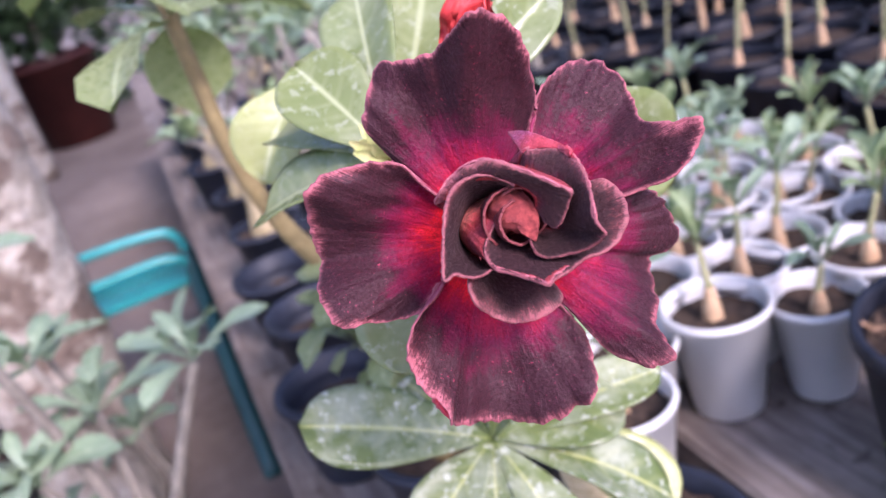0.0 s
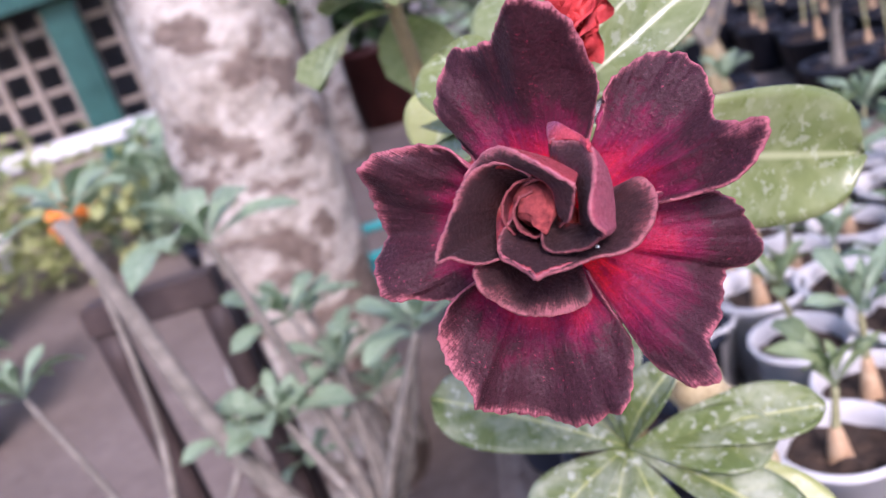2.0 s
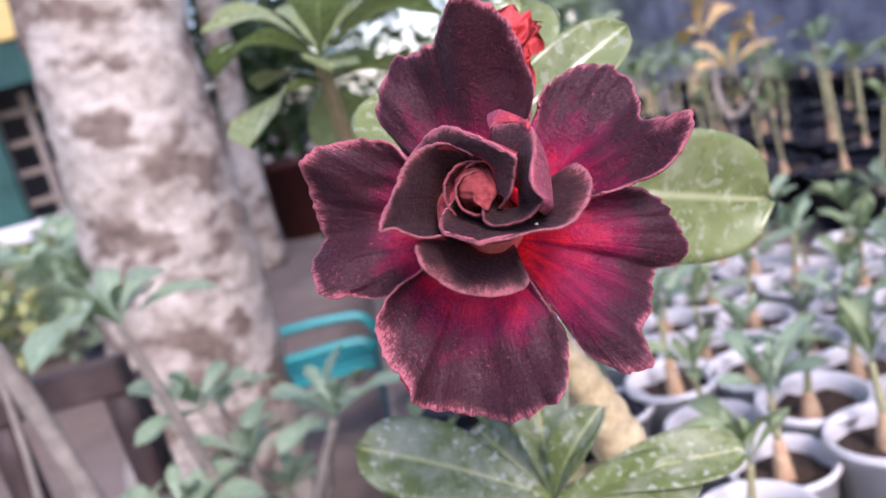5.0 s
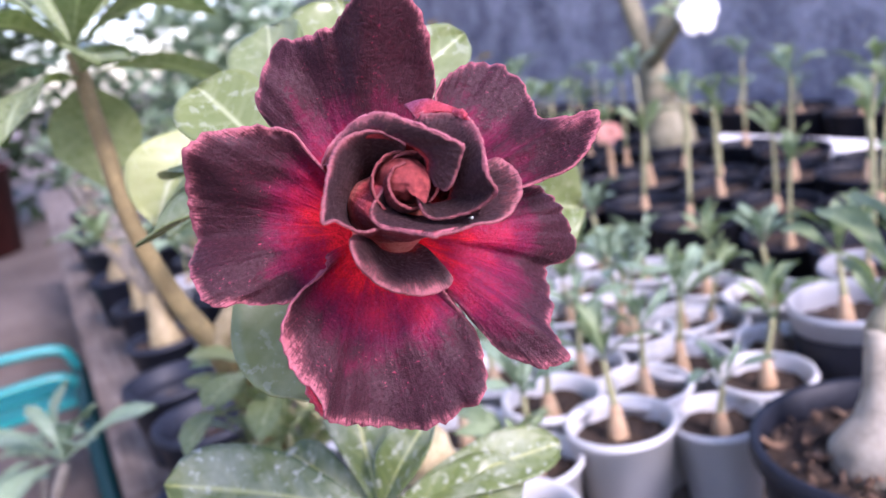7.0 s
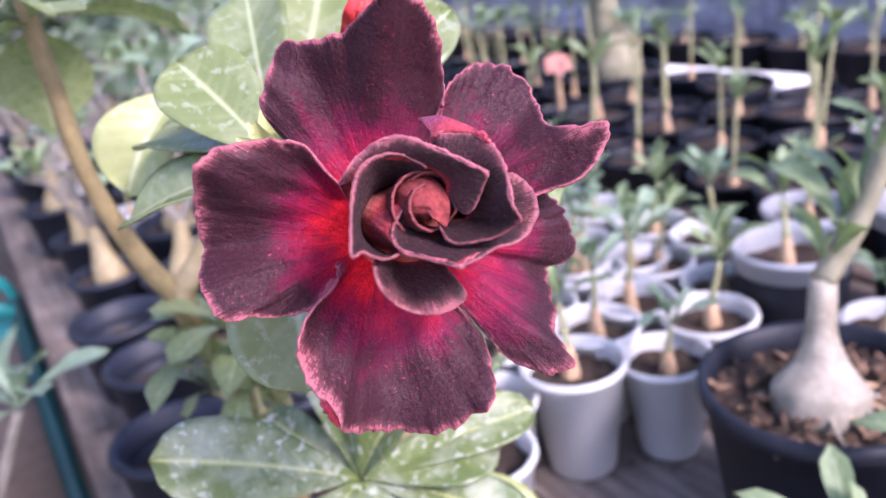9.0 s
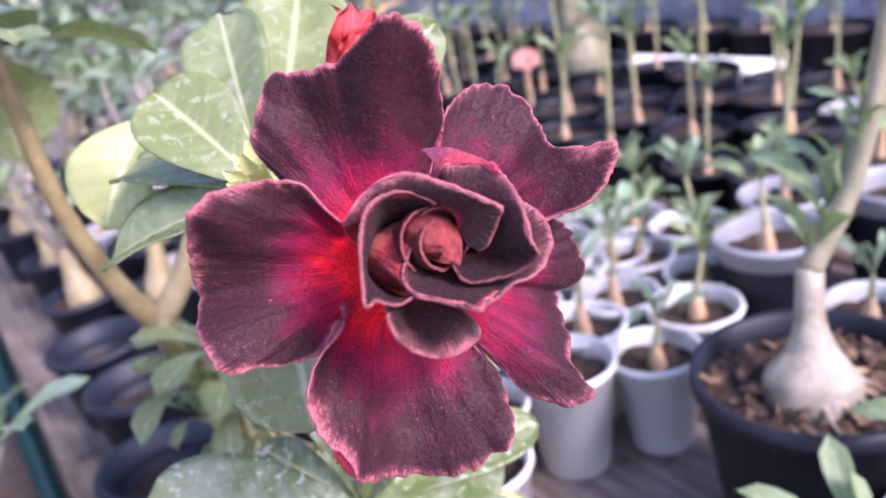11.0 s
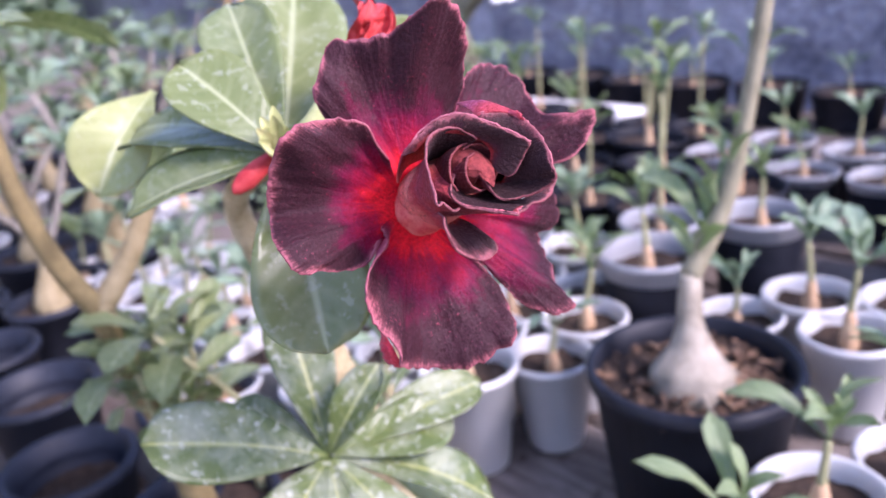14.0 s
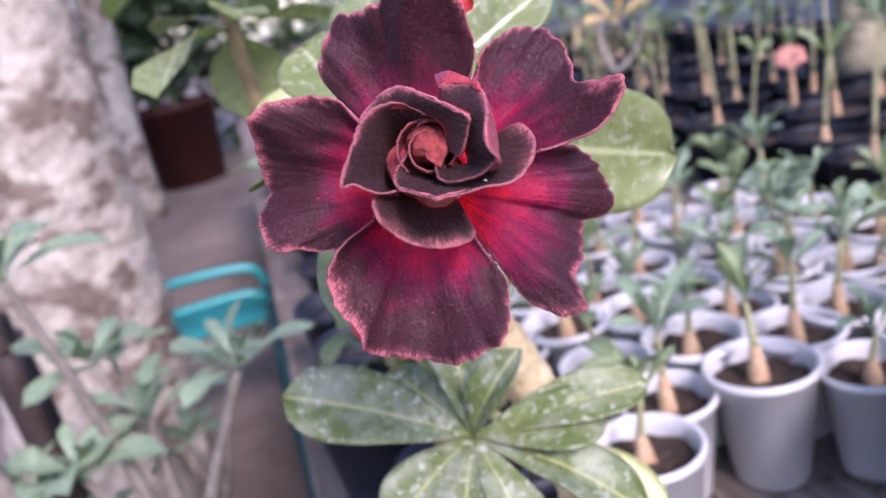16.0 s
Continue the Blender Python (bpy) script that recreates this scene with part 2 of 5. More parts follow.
BLACK = rough_mat("black_plastic", (0.006, 0.007, 0.011), (0.016, 0.018, 0.026), 30, 0.5, 0.15, spec=0.22)
SLATE = rough_mat("slate_plastic", (0.006, 0.008, 0.014), (0.016, 0.020, 0.032), 25, 0.55, 0.2, spec=0.30)
BROWNWOOD = rough_mat("brown_paint", (0.030, 0.020, 0.018), (0.062, 0.043, 0.038), 20, 0.6, 0.3)
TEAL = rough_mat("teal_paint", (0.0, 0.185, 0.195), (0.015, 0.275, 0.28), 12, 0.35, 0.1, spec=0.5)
# darker, slightly rougher teal for the chair legs
DARKTEAL = rough_mat("dark_teal", (0.0, 0.040, 0.046), (0.006, 0.068, 0.074), 12, 0.45, 0.1, spec=0.5)
CEMENT = rough_mat("cement_plaster", (0.13, 0.13, 0.175), (0.58, 0.58, 0.65), 6.0, 0.9, 1.0, 34, 0.04, fine=38)
GROUND = rough_mat("bare_earth", (0.105, 0.080, 0.066), (0.19, 0.152, 0.130), 1.6, 0.95, 0.6, 30, 0.01, fine=22)
YELLOW = rough_mat("yellow_paint", (0.74, 0.52, 0.16), (0.82, 0.62, 0.24), 3, 0.6, 0.1)
WHITE = rough_mat("white_paint", (0.66, 0.65, 0.62), (0.82, 0.81, 0.78), 6, 0.6, 0.2)
DARKGREEN = rough_mat("green_paint", (0.012, 0.06, 0.05), (0.03, 0.11, 0.09), 5, 0.55, 0.1)
# red clay with the tree shade over the pot mixed into it
SHADED_CLAY = rough_mat("red_pot", (0.032, 0.007, 0.006), (0.055, 0.012, 0.010), 8, 0.6, 0.2)
TERRACOTTA = rough_mat("terracotta", (0.40, 0.17, 0.10), (0.52, 0.26, 0.16), 12, 0.8, 0.3)
FLOWER_W = rough_mat("white_petal", (0.75, 0.75, 0.72), (0.85, 0.85, 0.82), 60, 0.5, 0.1)
FLOWER_O = rough_mat("orange_petal", (0.75, 0.20, 0.03), (0.85, 0.32, 0.06), 30, 0.5, 0.1)
FLOWER_P = rough_mat("salmon_petal", (0.34, 0.13, 0.10), (0.44, 0.22, 0.17), 40, 0.5, 0.1)
# near-black colour that stands for the shade inside the porch
SHADOWY = rough_mat("porch_shade", (0.02, 0.02, 0.022), (0.04, 0.04, 0.045), 4, 0.9, 0.1)
GRILLE = rough_mat("cream_grille", (0.20, 0.165, 0.13), (0.30, 0.25, 0.21), 5, 0.7, 0.2)


def bark_mat():
    m = Mat("pale_bark", 0.85, 0.2)
    sq = m.node("ShaderNodeMapping", Scale=(1.0, 1.0, 1.5))
    m.link(m.coord.outputs["Object"], sq.inputs[0])
    big = m.noise(8.5, 5, 0.54, sq.outputs[0])
    c = m.ramp(m.noise(24, 6, 0.72), ((0.30, (0.18, 0.150, 0.118)), (0.50, (0.30, 0.265, 0.215)), (0.68, (0.46, 0.42, 0.36))))
    c = m.mix(m.ramp(m.noise(3.2, 4, 0.6, sq.outputs[0]), ((0.45, (0, 0, 0)), (0.62, (0.55, 0.55, 0.55)))), c, (0.48, 0.45, 0.39))
    patch = m.ramp(big, ((0.50, (0, 0, 0)), (0.57, (0.9, 0.9, 0.9))))
    c = m.mix(patch, c, m.ramp(m.noise(34, 5), ((0.35, (0.075, 0.050, 0.038)), (0.7, (0.18, 0.135, 0.105)))))
    crack = m.ramp(m.maths("ABSOLUTE", m.maths("SUBTRACT", m.noise(13, 4, 0.6, sq.outputs[0]), 0.5)), ((0.0, (0.55, 0.55, 0.55)), (0.022, (0, 0, 0))))
    c = m.mix(crack, c, (0.13, 0.095, 0.075))
    m.colour(c)
    m.bump(m.maths("ADD", big, m.noise(38, 5)), 0.9, 0.018)
    return m.m


def board_mat():
    m = Mat("grey_board", 0.85, 0.25)
    run = m.node("ShaderNodeMapping", Scale=(1.0, 0.06, 1.0))
    m.link(m.coord.outputs["Object"], run.inputs[0])
    grain, fine = m.noise(95, 6, 0.7, run.outputs[0]), m.noise(420, 4, 0.6, run.outputs[0])
    blot = m.noise(7, 5, 0.65)
    c = m.ramp(m.maths("ADD", m.maths("MULTIPLY", grain, 0.6), m.maths("MULTIPLY", blot, 0.4)), ((0.36, (0.075, 0.056, 0.046)), (0.50, (0.190, 0.156, 0.132)), (0.66, (0.36, 0.315, 0.28))))
    c = m.mix(m.maths("MULTIPLY", m.random(), 0.5), c, (0.075, 0.058, 0.048))
    # dried splashes of soil
    c = m.mix(m.ramp(m.noise(38, 5, 0.7), ((0.58, (0, 0, 0)), (0.68, (0.75, 0.75, 0.75)))), c, (0.040, 0.028, 0.020))
    m.colour(c)
    m.bump(m.maths("ADD", grain, m.maths("MULTIPLY", fine, 0.6)), 0.8, 0.003)
    return m.m


WOOD = board_mat()
BARK = bark_mat()


def cup_mat(name, tint, see):
    m = Mat(name, 0.32, 0.5)
    c = m.ramp(m.noise(14, 4), ((0.3, tuple(0.82 * v for v in tint)), (0.7, tint)))
    c = m.mix(m.maths("MULTIPLY", m.random(), 0.18), c, tuple(0.6 * v for v in tint))
    m.colour(c)
    m.bump(m.noise(40, 3), 0.06, 0.001)
    m.through_light(see, tint)
    return m.m


CUP = cup_mat("white_cup_plastic", (0.70, 0.70, 0.69), 0.22)
CLEAR = cup_mat("cloudy_cup_plastic", (0.46, 0.47, 0.49), 0.35)


PALESTEM = rough_mat("pale_ringed_stem", (0.30, 0.23, 0.11), (0.56, 0.48, 0.30), 110, 0.55, 0.6, distance=0.001)


# ---- building blocks ----
def mesh_from(name, verts, faces, attrs=None, smooth=True):
    me = bpy.data.meshes.new(name)
    me.from_pydata(verts, [], faces)
    for key, values in (attrs or {}).items():
        me.attributes.new(key, "FLOAT", "POINT").data.foreach_set("value", values)
    me.polygons.foreach_set("use_smooth", [smooth] * len(me.polygons))
    me.update()
    return me


def grid_faces(nu, nv, wrap=False):
    """Faces of nu columns by nv rows of vertices, row by row."""
    cols = nu if wrap else nu - 1
    return [(j * nu + i, j * nu + (i + 1) % nu, (j + 1) * nu + (i + 1) % nu, (j + 1) * nu + i) for j in range(nv - 1) for i in range(cols)]


def thing(name, at=(0, 0, 0), label="", category="", group="", kind=""):
    ob = new(name)
    ob.location = at
    ob.empty_display_size = 0.02
    return tagged(ob, label, category, group, kind)


def part(name, data, material, parent=None, label=""):
    """A mesh (or bmesh) in the parent's own space, linked as one object under it."""
    if isinstance(data, bmesh.types.BMesh):
        me = bpy.data.meshes.new(name)
        data.to_mesh(me)
        data.free()
        data = me
    if material and not data.materials:
        data.materials.append(material)
    ob = new(name, data)
    ob.parent = parent
    return tagged(ob, label)


def lathe(profile, seg=28, name="turned", wobble=0.0):
    verts = []
    for k, (r, z) in enumerate(profile):
        for i in range(seg):
            a = math.tau * i / seg
            q = r * (1 + wobble * noise.noise(Vector((math.cos(a) * 2, math.sin(a) * 2, z * 30))))
            verts.append((q * math.cos(a), q * math.sin(a), z))
    return mesh_from(name, verts, grid_faces(seg, len(profile), True))


def tube(points, radii, seg=10, name="tube", bumpy=0.0, rings=0.0, steps=6):
    """A smooth tube through points, its radius going with radii."""
    pts = [Vector(p) for p in points]
    path, rad = [], []
    n = len(pts)
    for i in range(n - 1):
        p0, p1, p2, p3 = pts[max(i - 1, 0)], pts[i], pts[i + 1], pts[min(i + 2, n - 1)]
        for k in range(steps + (i == n - 2)):
            t = k / steps
            path.append(0.5 * (2 * p1 + (p2 - p0) * t + (2 * p0 - 5 * p1 + 4 * p2 - p3) * t * t + (3 * p1 - p0 - 3 * p2 + p3) * t ** 3))
            rad.append(radii[i] * (1 - t) + radii[i + 1] * t)
    verts = []
    side = None
    for i, p in enumerate(path):
        d = (path[min(i + 1, len(path) - 1)] - path[max(i - 1, 0)]).normalized()
        side = side or d.orthogonal().normalized()
        side = (side - d * side.dot(d)).normalized()
        up = d.cross(side)
        for k in range(seg):
            a = math.tau * k / seg
            q = side * math.cos(a) + up * math.sin(a)
            r = rad[i] * (1 + bumpy * noise.noise(p * 22 + q * 1.5) + rings * math.sin(i * 1.9))
            verts.append(p + q * r)
    faces = grid_faces(seg, len(path), True)
    faces.append(tuple(range(seg))[::-1])
    faces.append(tuple(range(len(verts) - seg, len(verts))))
    return mesh_from(name, verts, faces)


def box(a, b, bevel=0.003, name="box"):
    bm = bmesh.new()
    bmesh.ops.create_cube(bm, size=1)
    a, b = Vector(a), Vector(b)
    for v in bm.verts:
        v.co = Vector([(a[k] + b[k]) / 2 + v.co[k] * (b[k] - a[k]) for k in range(3)])
    if bevel:
        bmesh.ops.bevel(bm, geom=bm.edges[:], offset=bevel, segments=2, affect="EDGES")
    return bm


def leaf_mesh(base, tip, width, up, bend=0.1, fold=0.25, wave=0.03, seed=0, shape=1.35, rows=15, cols=9, tipbend=0.0, blunt=4.2):
    """A leaf, narrow at its foot and broad above the middle, from base to tip. up: which way its face looks; bend: how far its middle
    rises, tipbend: how far its end hooks down, of its length."""
    base, tip, up = Vector(base), Vector(tip), Vector(up)
    d = tip - base
    length = d.length
    d.normalize()
    side = d.cross(up).normalized()
    up = side.cross(d).normalized()
    verts, across, along = [], [], []
    peak = max((k / 50) ** shape * (1 - (k / 50) ** blunt) ** 0.55 for k in range(50))
    for j in range(rows):
        s = j / (rows - 1)
        half = max(0.5 * width * (s ** shape) * max(1 - s ** blunt, 0) ** 0.55 / peak, 0.035 * width * (1 - s) + 0.0004)
        mid = base + d * (s * length) + up * (length * (bend * math.sin(math.pi * s) - tipbend * max(s - 0.55, 0) ** 2 * 4))
        for i in range(cols):
            q = 2 * i / (cols - 1) - 1
            h = fold * abs(q) ** 1.3 * half + wave * length * s * abs(q) * noise.noise(Vector((seed * 3.1 + q, s * 3.2, seed)))
            verts.append(mid + side * (q * half) + up * h)
            across.append(q)
            along.append(s)
    return mesh_from("leaf", verts, grid_faces(cols, rows), {"across": across, "along": along})


UNIT_LEAVES = [leaf_mesh((0, 0, 0), (0, 1, 0), w, (0, 0, 1), b, 0.35, 0.10, k, 1.25, 9, 5, tb) for k, (w, b, tb) in enumerate(((0.30, 0.10, 0.05), (0.36, 0.06, 0.12), (0.26, 0.14, 0.0), (0.42, 0.10, 0.18)))]
LEAF_SETS = {}


def shared_leaf(k, material):
    key = (k, material.name)
    if key not in LEAF_SETS:
        me = UNIT_LEAVES[k].copy()
        me.materials.append(material)
        LEAF_SETS[key] = me
    return LEAF_SETS[key]


def rosette(parent, centre, count, length, material, rnd, tilt=(15, 65), axis=(0, 0, 1), label="", wide=1.0):
    """Leaves round a shoot's tip, each an object of its own."""
    turn = Vector((0, 0, 1)).rotation_difference(Vector(axis)).to_matrix().to_4x4()
    for i in range(count):
        a = i * 137.5 + rnd.uniform(-15, 15)
        lift = tilt[0] + (tilt[1] - tilt[0]) * i / max(count - 1, 1) + rnd.uniform(-8, 8)
        size = length * (1.0 - 0.45 * i / count) * rnd.uniform(0.8, 1.15)
        ob = part("leaf", shared_leaf(rnd.randrange(4), material), None, parent, label)
        ob.matrix_basis = Matrix.Translation(centre) @ turn @ pose(0, 0, 0.004 * i / count, 0, 0, a) @ pose(0, 0, 0, lift, rnd.uniform(-25, 25), 0) @ Matrix.Diagonal((size * wide, size, size, 1))


def soil_disc(radius, z, rnd, lumps=0.004, seg=22, rows=6):
    verts = [(0, 0, z + lumps)]
    faces = []
    off = rnd.uniform(0, 50)
    for j in range(1, rows + 1):
        r = radius * j / rows
        for i in range(seg):
            a = math.tau * i / seg
            verts.append((r * math.cos(a), r * math.sin(a), z + lumps * 1.6 * noise.noise(Vector((r * math.cos(a) * 90 + off, r * math.sin(a) * 90, off)))))
    faces += [(0, 1 + i, 1 + (i + 1) % seg) for i in range(seg)]
    for j in range(rows - 1):
        faces += [(1 + j * seg + i, 1 + (j + 1) * seg + i, 1 + (j + 1) * seg + (i + 1) % seg, 1 + j * seg + (i + 1) % seg) for i in range(seg)]
    return mesh_from("soil", verts, faces)


def pot_profile(rim, base, height, wall=0.002, lip=0.004, lip_height=0.006, step=0.0, ledges=0):
    """The half section of a pot: foot, outer wall, rolled lip, inner wall."""
    p = [(0.0, 0.0), (base * 0.86, 0.0), (base * 0.97, 0.0015), (base, 0.005)]
    top = height - lip_height
    if step:
        k = 0.72
        mid = base + (rim - base) * k
        p += [(mid - 0.0015, top * k), (mid + step, top * k + 0.003)]
    p += [(rim, top), (rim + lip * 0.75, top + 0.0008), (rim + lip, top + lip_height * 0.45), (rim + lip * 0.7, height), (rim + lip * 0.1, height + 0.0006), (rim - wall, height - 0.001)]
    for k in range(ledges):
        z = top - 0.003 - 0.014 * k
        r = rim - wall - 0.0022 * (k + 0.4)
        p += [(r, z), (r - 0.0022, z - 0.002), (r - 0.0024, z - 0.009)]
    p += [(rim - wall - 0.001 - 0.0024 * ledges, top - 0.004 - 0.014 * ledges), (base + (rim - base) * 0.6 - wall, height * 0.6), (base * 0.98 - wall, 0.006)]
    return p


# ---- setting ----
BENCH = 0.55
ground_grid = [(x, y) for y in (-60, -8, -2, 0, 1, 2, 3, 4, 6, 10, 80) for x in (-80, -10, -4, -2, -1, 0, 1, 2, 4, 10, 60)]
ground = part("ground", mesh_from("ground", [(x, y, 0.0) for x, y in ground_grid], grid_faces(11, 11), smooth=False), GROUND)
tagged(ground, "bare pinkish brown trodden earth of a nursery yard", "ground", kind="structure")

WALL_X = 1.95
wall = part("wall_east", box((WALL_X, -6.0, 0.0), (WALL_X + 0.2, 6.4, 1.32), 0.01), CEMENT)
tagged(wall, "grey-violet wall with rough stained cement plaster", "wall", kind="structure")


def bench():
    """A long potting bench of weathered boards on posts."""
    b = thing("potting_bench", (0, 0, 0), "long weathered grey board bench under the nursery pots", "bench")
    edges = ((-0.015, 0.10), (0.125, 0.252), (0.277, 0.44), (0.447, 0.60), (0.61, 0.76), (0.775, 0.93), (0.945, 1.10), (1.115, 1.27), (1.285, 1.45), (1.465, 1.70))
    for k, (a, c) in enumerate(edges):
        for y0, y1 in ((-1.2, 1.1 + 0.12 * (k % 3)), (1.106 + 0.12 * (k % 3), 4.2)):
            part("plank", box((a, y0, BENCH - 0.03 - 0.0015 * (k % 2)), (c, y1, BENCH - 0.0015 * (k % 2)), 0.003), WOOD, b)
    for y in (-0.8, 0.75, 2.2, 3.7):
        part("cross_beam", box((-0.01, y, BENCH - 0.10), (1.69, y + 0.05, BENCH - 0.0335), 0.003), WOOD, b)
        for x in (0.0, 0.82, 1.62):
            part("post", box((x, y + 0.052, 0.0), (x + 0.06, y + 0.112, BENCH - 0.034), 0.003), WOOD, b)
    return b


bench()


# ---- the flowering plant ----
HERO = (0.150, 0.322, BENCH)
plant = thing("desert_rose_plant", HERO, "desert rose with one large dark maroon double flower and dusty leaves", "flowering plant")
hero = Vector(HERO)
MIDDLE = Vector((0.057, 0.171, 0.924))
FRAME = Matrix(((0.940, 0.284, -0.186), (-0.259, 0.244, -0.935), (-0.220, 0.927, 0.303)))


def bloom(u, v, w):
    """A place given in millimetres across, up and out of the flower's face, in the plant's own space."""
    return MIDDLE + FRAME @ (Vector((u, v, w)) / 1000) - hero


flower = part("flower", tube([bloom(2, -5, -11), bloom(0, -2, -26), bloom(-4, 6, -44)], (0.0062, 0.0042, 0.0026), 14, "flower"), RED, plant, "large dark maroon double bloom with crimson throat and pink frilled rims")


THROAT = (3.0, -6.0, -10.0)


def face_out(data, outward):
    """Turns a sheet's faces towards the given side."""
    total = Vector((0, 0, 0))
    for p in data.polygons:
        total += p.normal * p.area
    if total.dot(outward) < 0:
        data.flip_normals()
    return data


def petal_object(data, front, back, label, thick=0.0005):
    ob = part("petal", face_out(data, FRAME @ Vector((0, 0, 1))), front, flower, label)
    ob.data.materials.append(back)
    m = ob.modifiers.new("thick", "SOLIDIFY")
    m.thickness, m.offset, m.material_offset = thick, -1, 1
    return ob


def soft_curve(points, count):
    """A smooth line through a few places, evenly spaced along its length."""
    p = np.array(points, float)
    d = np.maximum(np.linalg.norm(np.diff(p, axis=0), axis=1), 1e-6) ** 0.5
    k = np.concatenate(([0.0], np.cumsum(d)))
    dense = []
    n = len(p)
    for i in range(n - 1):
        h = k[i + 1] - k[i]

        def slope(j):
            if j == 0 or j == n - 1:
                q = min(j, n - 2)
                return (p[q + 1] - p[q]) / (k[q + 1] - k[q])
            return (p[j + 1] - p[j - 1]) / (k[j + 1] - k[j - 1])

        m0, m1 = slope(i), slope(i + 1)
        for t in np.linspace(0, 1, 24, endpoint=i == n - 2):
            dense.append((2 * t ** 3 - 3 * t * t + 1) * p[i] + (t ** 3 - 2 * t * t + t) * h * m0 + (3 * t * t - 2 * t ** 3) * p[i + 1] + (t ** 3 - t * t) * h * m1)
    dense = np.array(dense)
    length = np.concatenate(([0.0], np.cumsum(np.linalg.norm(np.diff(dense, axis=0), axis=1))))
    at = np.linspace(0, length[-1], count)
    return np.stack([np.interp(at, length, dense[:, c]) for c in range(3)], 1)


def lofted_petal(seed, rim, foot, hood, material, back, label="", axis=(3.0, -6.0), cols=121, rows=36, tone=42.0, frill=1.25, folds=(), fringe=((0, 1.0),), rough_rim=0.85, lip=0.0):
    """A petal drawn from its foot to its rim, both given by a few places in millimetres (across, up, out).
    hood: how far the sheet leans out from the axis and up on its way; folds: (share along the rim, height, width) of ridges and
    grooves that run outwards; fringe: (share along the rim, width) of the pale edge; lip: how far the very rim rolls back."""
    edge_line, base_line = soft_curve(rim, cols), soft_curve(foot, cols)
    at_f, widths = zip(*fringe)
    place, along, turn, pale = [], [], [], []
    for j in range(rows):
        s = j / (rows - 1)
        for i in range(cols):
            f = i / (cols - 1)
            r, b = edge_line[i], base_line[i]
            reach = float(np.linalg.norm(r - b))
            out = np.array((r[0] - axis[0], r[1] - axis[1], 0.0))
            out /= max(np.linalg.norm(out), 1e-6)
            c = b + out * hood[0] * reach + np.array((0, 0, hood[1] * reach))
            p = (1 - s) ** 2 * b + 2 * s * (1 - s) * c + s * s * r
            big = min(reach / 30, 1.2)
            n1 = noise.noise(Vector((f * 13, seed * 7.3, 0.0)))
            n2 = noise.noise(Vector((f * 46, seed * 3.7, 5.0)))
            n3 = noise.noise(Vector((f * 120, seed * 2.1, 3.0)))
            p = p + out * (s ** 4 * rough_rim * (0.9 * n1 + 0.9 * n2 + 0.7 * n3))
            w = frill * s ** 5 * (1.5 * n1 + 0.8 * n2 + 1.2 * noise.noise(Vector((f * 7, seed * 5.1, 2.0)))) * big
            w += 2.0 * frill * big * s * noise.noise(Vector((f * 4, s * 2.6, seed * 1.3)))
            w += 0.9 * frill * big * s * noise.noise(Vector((f * 12, s * 6.0, seed * 2.7)))
            w -= lip * max(0.0, (s - 0.82) / 0.18) ** 2 * max(0.0, 0.6 + noise.noise(Vector((f * 5, seed * 1.9, 1.0))))
            for centre, high, wide in folds:
                w += high * s * s * math.exp(-((f - centre) / wide) ** 2) * (1.0 - 0.6 * s ** 6)
            p[2] += w
            place.append(p)
            along.append(s * (reach / tone) ** 0.5)
            turn.append(f * 2.4 + seed)
            pale.append(float(np.interp(f, at_f, widths)) * max(0.2, 1.0 + 1.3 * noise.noise(Vector((f * 9, seed, 4.0)))))
    place = np.array(place)
    line = place[-cols:]
    edge = [float(np.sqrt(((line - p) ** 2).sum(1).min())) / 20 for p in place]
    verts = [bloom(*p) for p in place]
    data = mesh_from("petal", verts, grid_faces(cols, rows), {"along": along, "edge": edge, "turn": turn, "fringe": pale})
    return petal_object(data, material, back, label)


def throat_arc(a0, a1, radius=6.5, out=-10.0):
    return [(THROAT[0] + radius * math.cos(radians(a)), THROAT[1] + radius * math.sin(radians(a)), out) for a in np.linspace(a0, a1, 5)]


def outer_petal(seed, rim, foot, hood, **more):
    return lofted_petal(seed, rim, throat_arc(*foot), hood, PETAL, PETAL_BACK, **more)


# the two-lobed petal, notched in the middle of its rim
outer_petal(1, ((-11, -14, -6), (-15.3, -19.6, -4), (-22, -20.9, -3), (-28, -20.6, -1.5), (-32.4, -21.2, -0.5), (-35.6, -16.8, -2), (-37.2, -11, -4.5), (-36.4, -6, -6.3), (-37.9, 0.3, -3), (-38.2, 5.3, 2), (-36.5, 9, 5), (-32.6, 12.4, 8), (-27, 12.8, 7), (-22.6, 13.3, 6), (-17.2, 12.1, 5), (-14, 8.6, 3.5), (-10.4, 5.4, 1.5)),
            (214, 130), (0.42, 0.14), tone=38.0, folds=((0.46, -2.4, 0.05), (0.62, 1.6, 0.10), (0.33, 1.0, 0.06)), fringe=((0, 0.6), (0.3, 0.9), (0.45, 0.7), (0.6, 1.5), (0.8, 1.3), (1, 0.7)), lip=0.8)
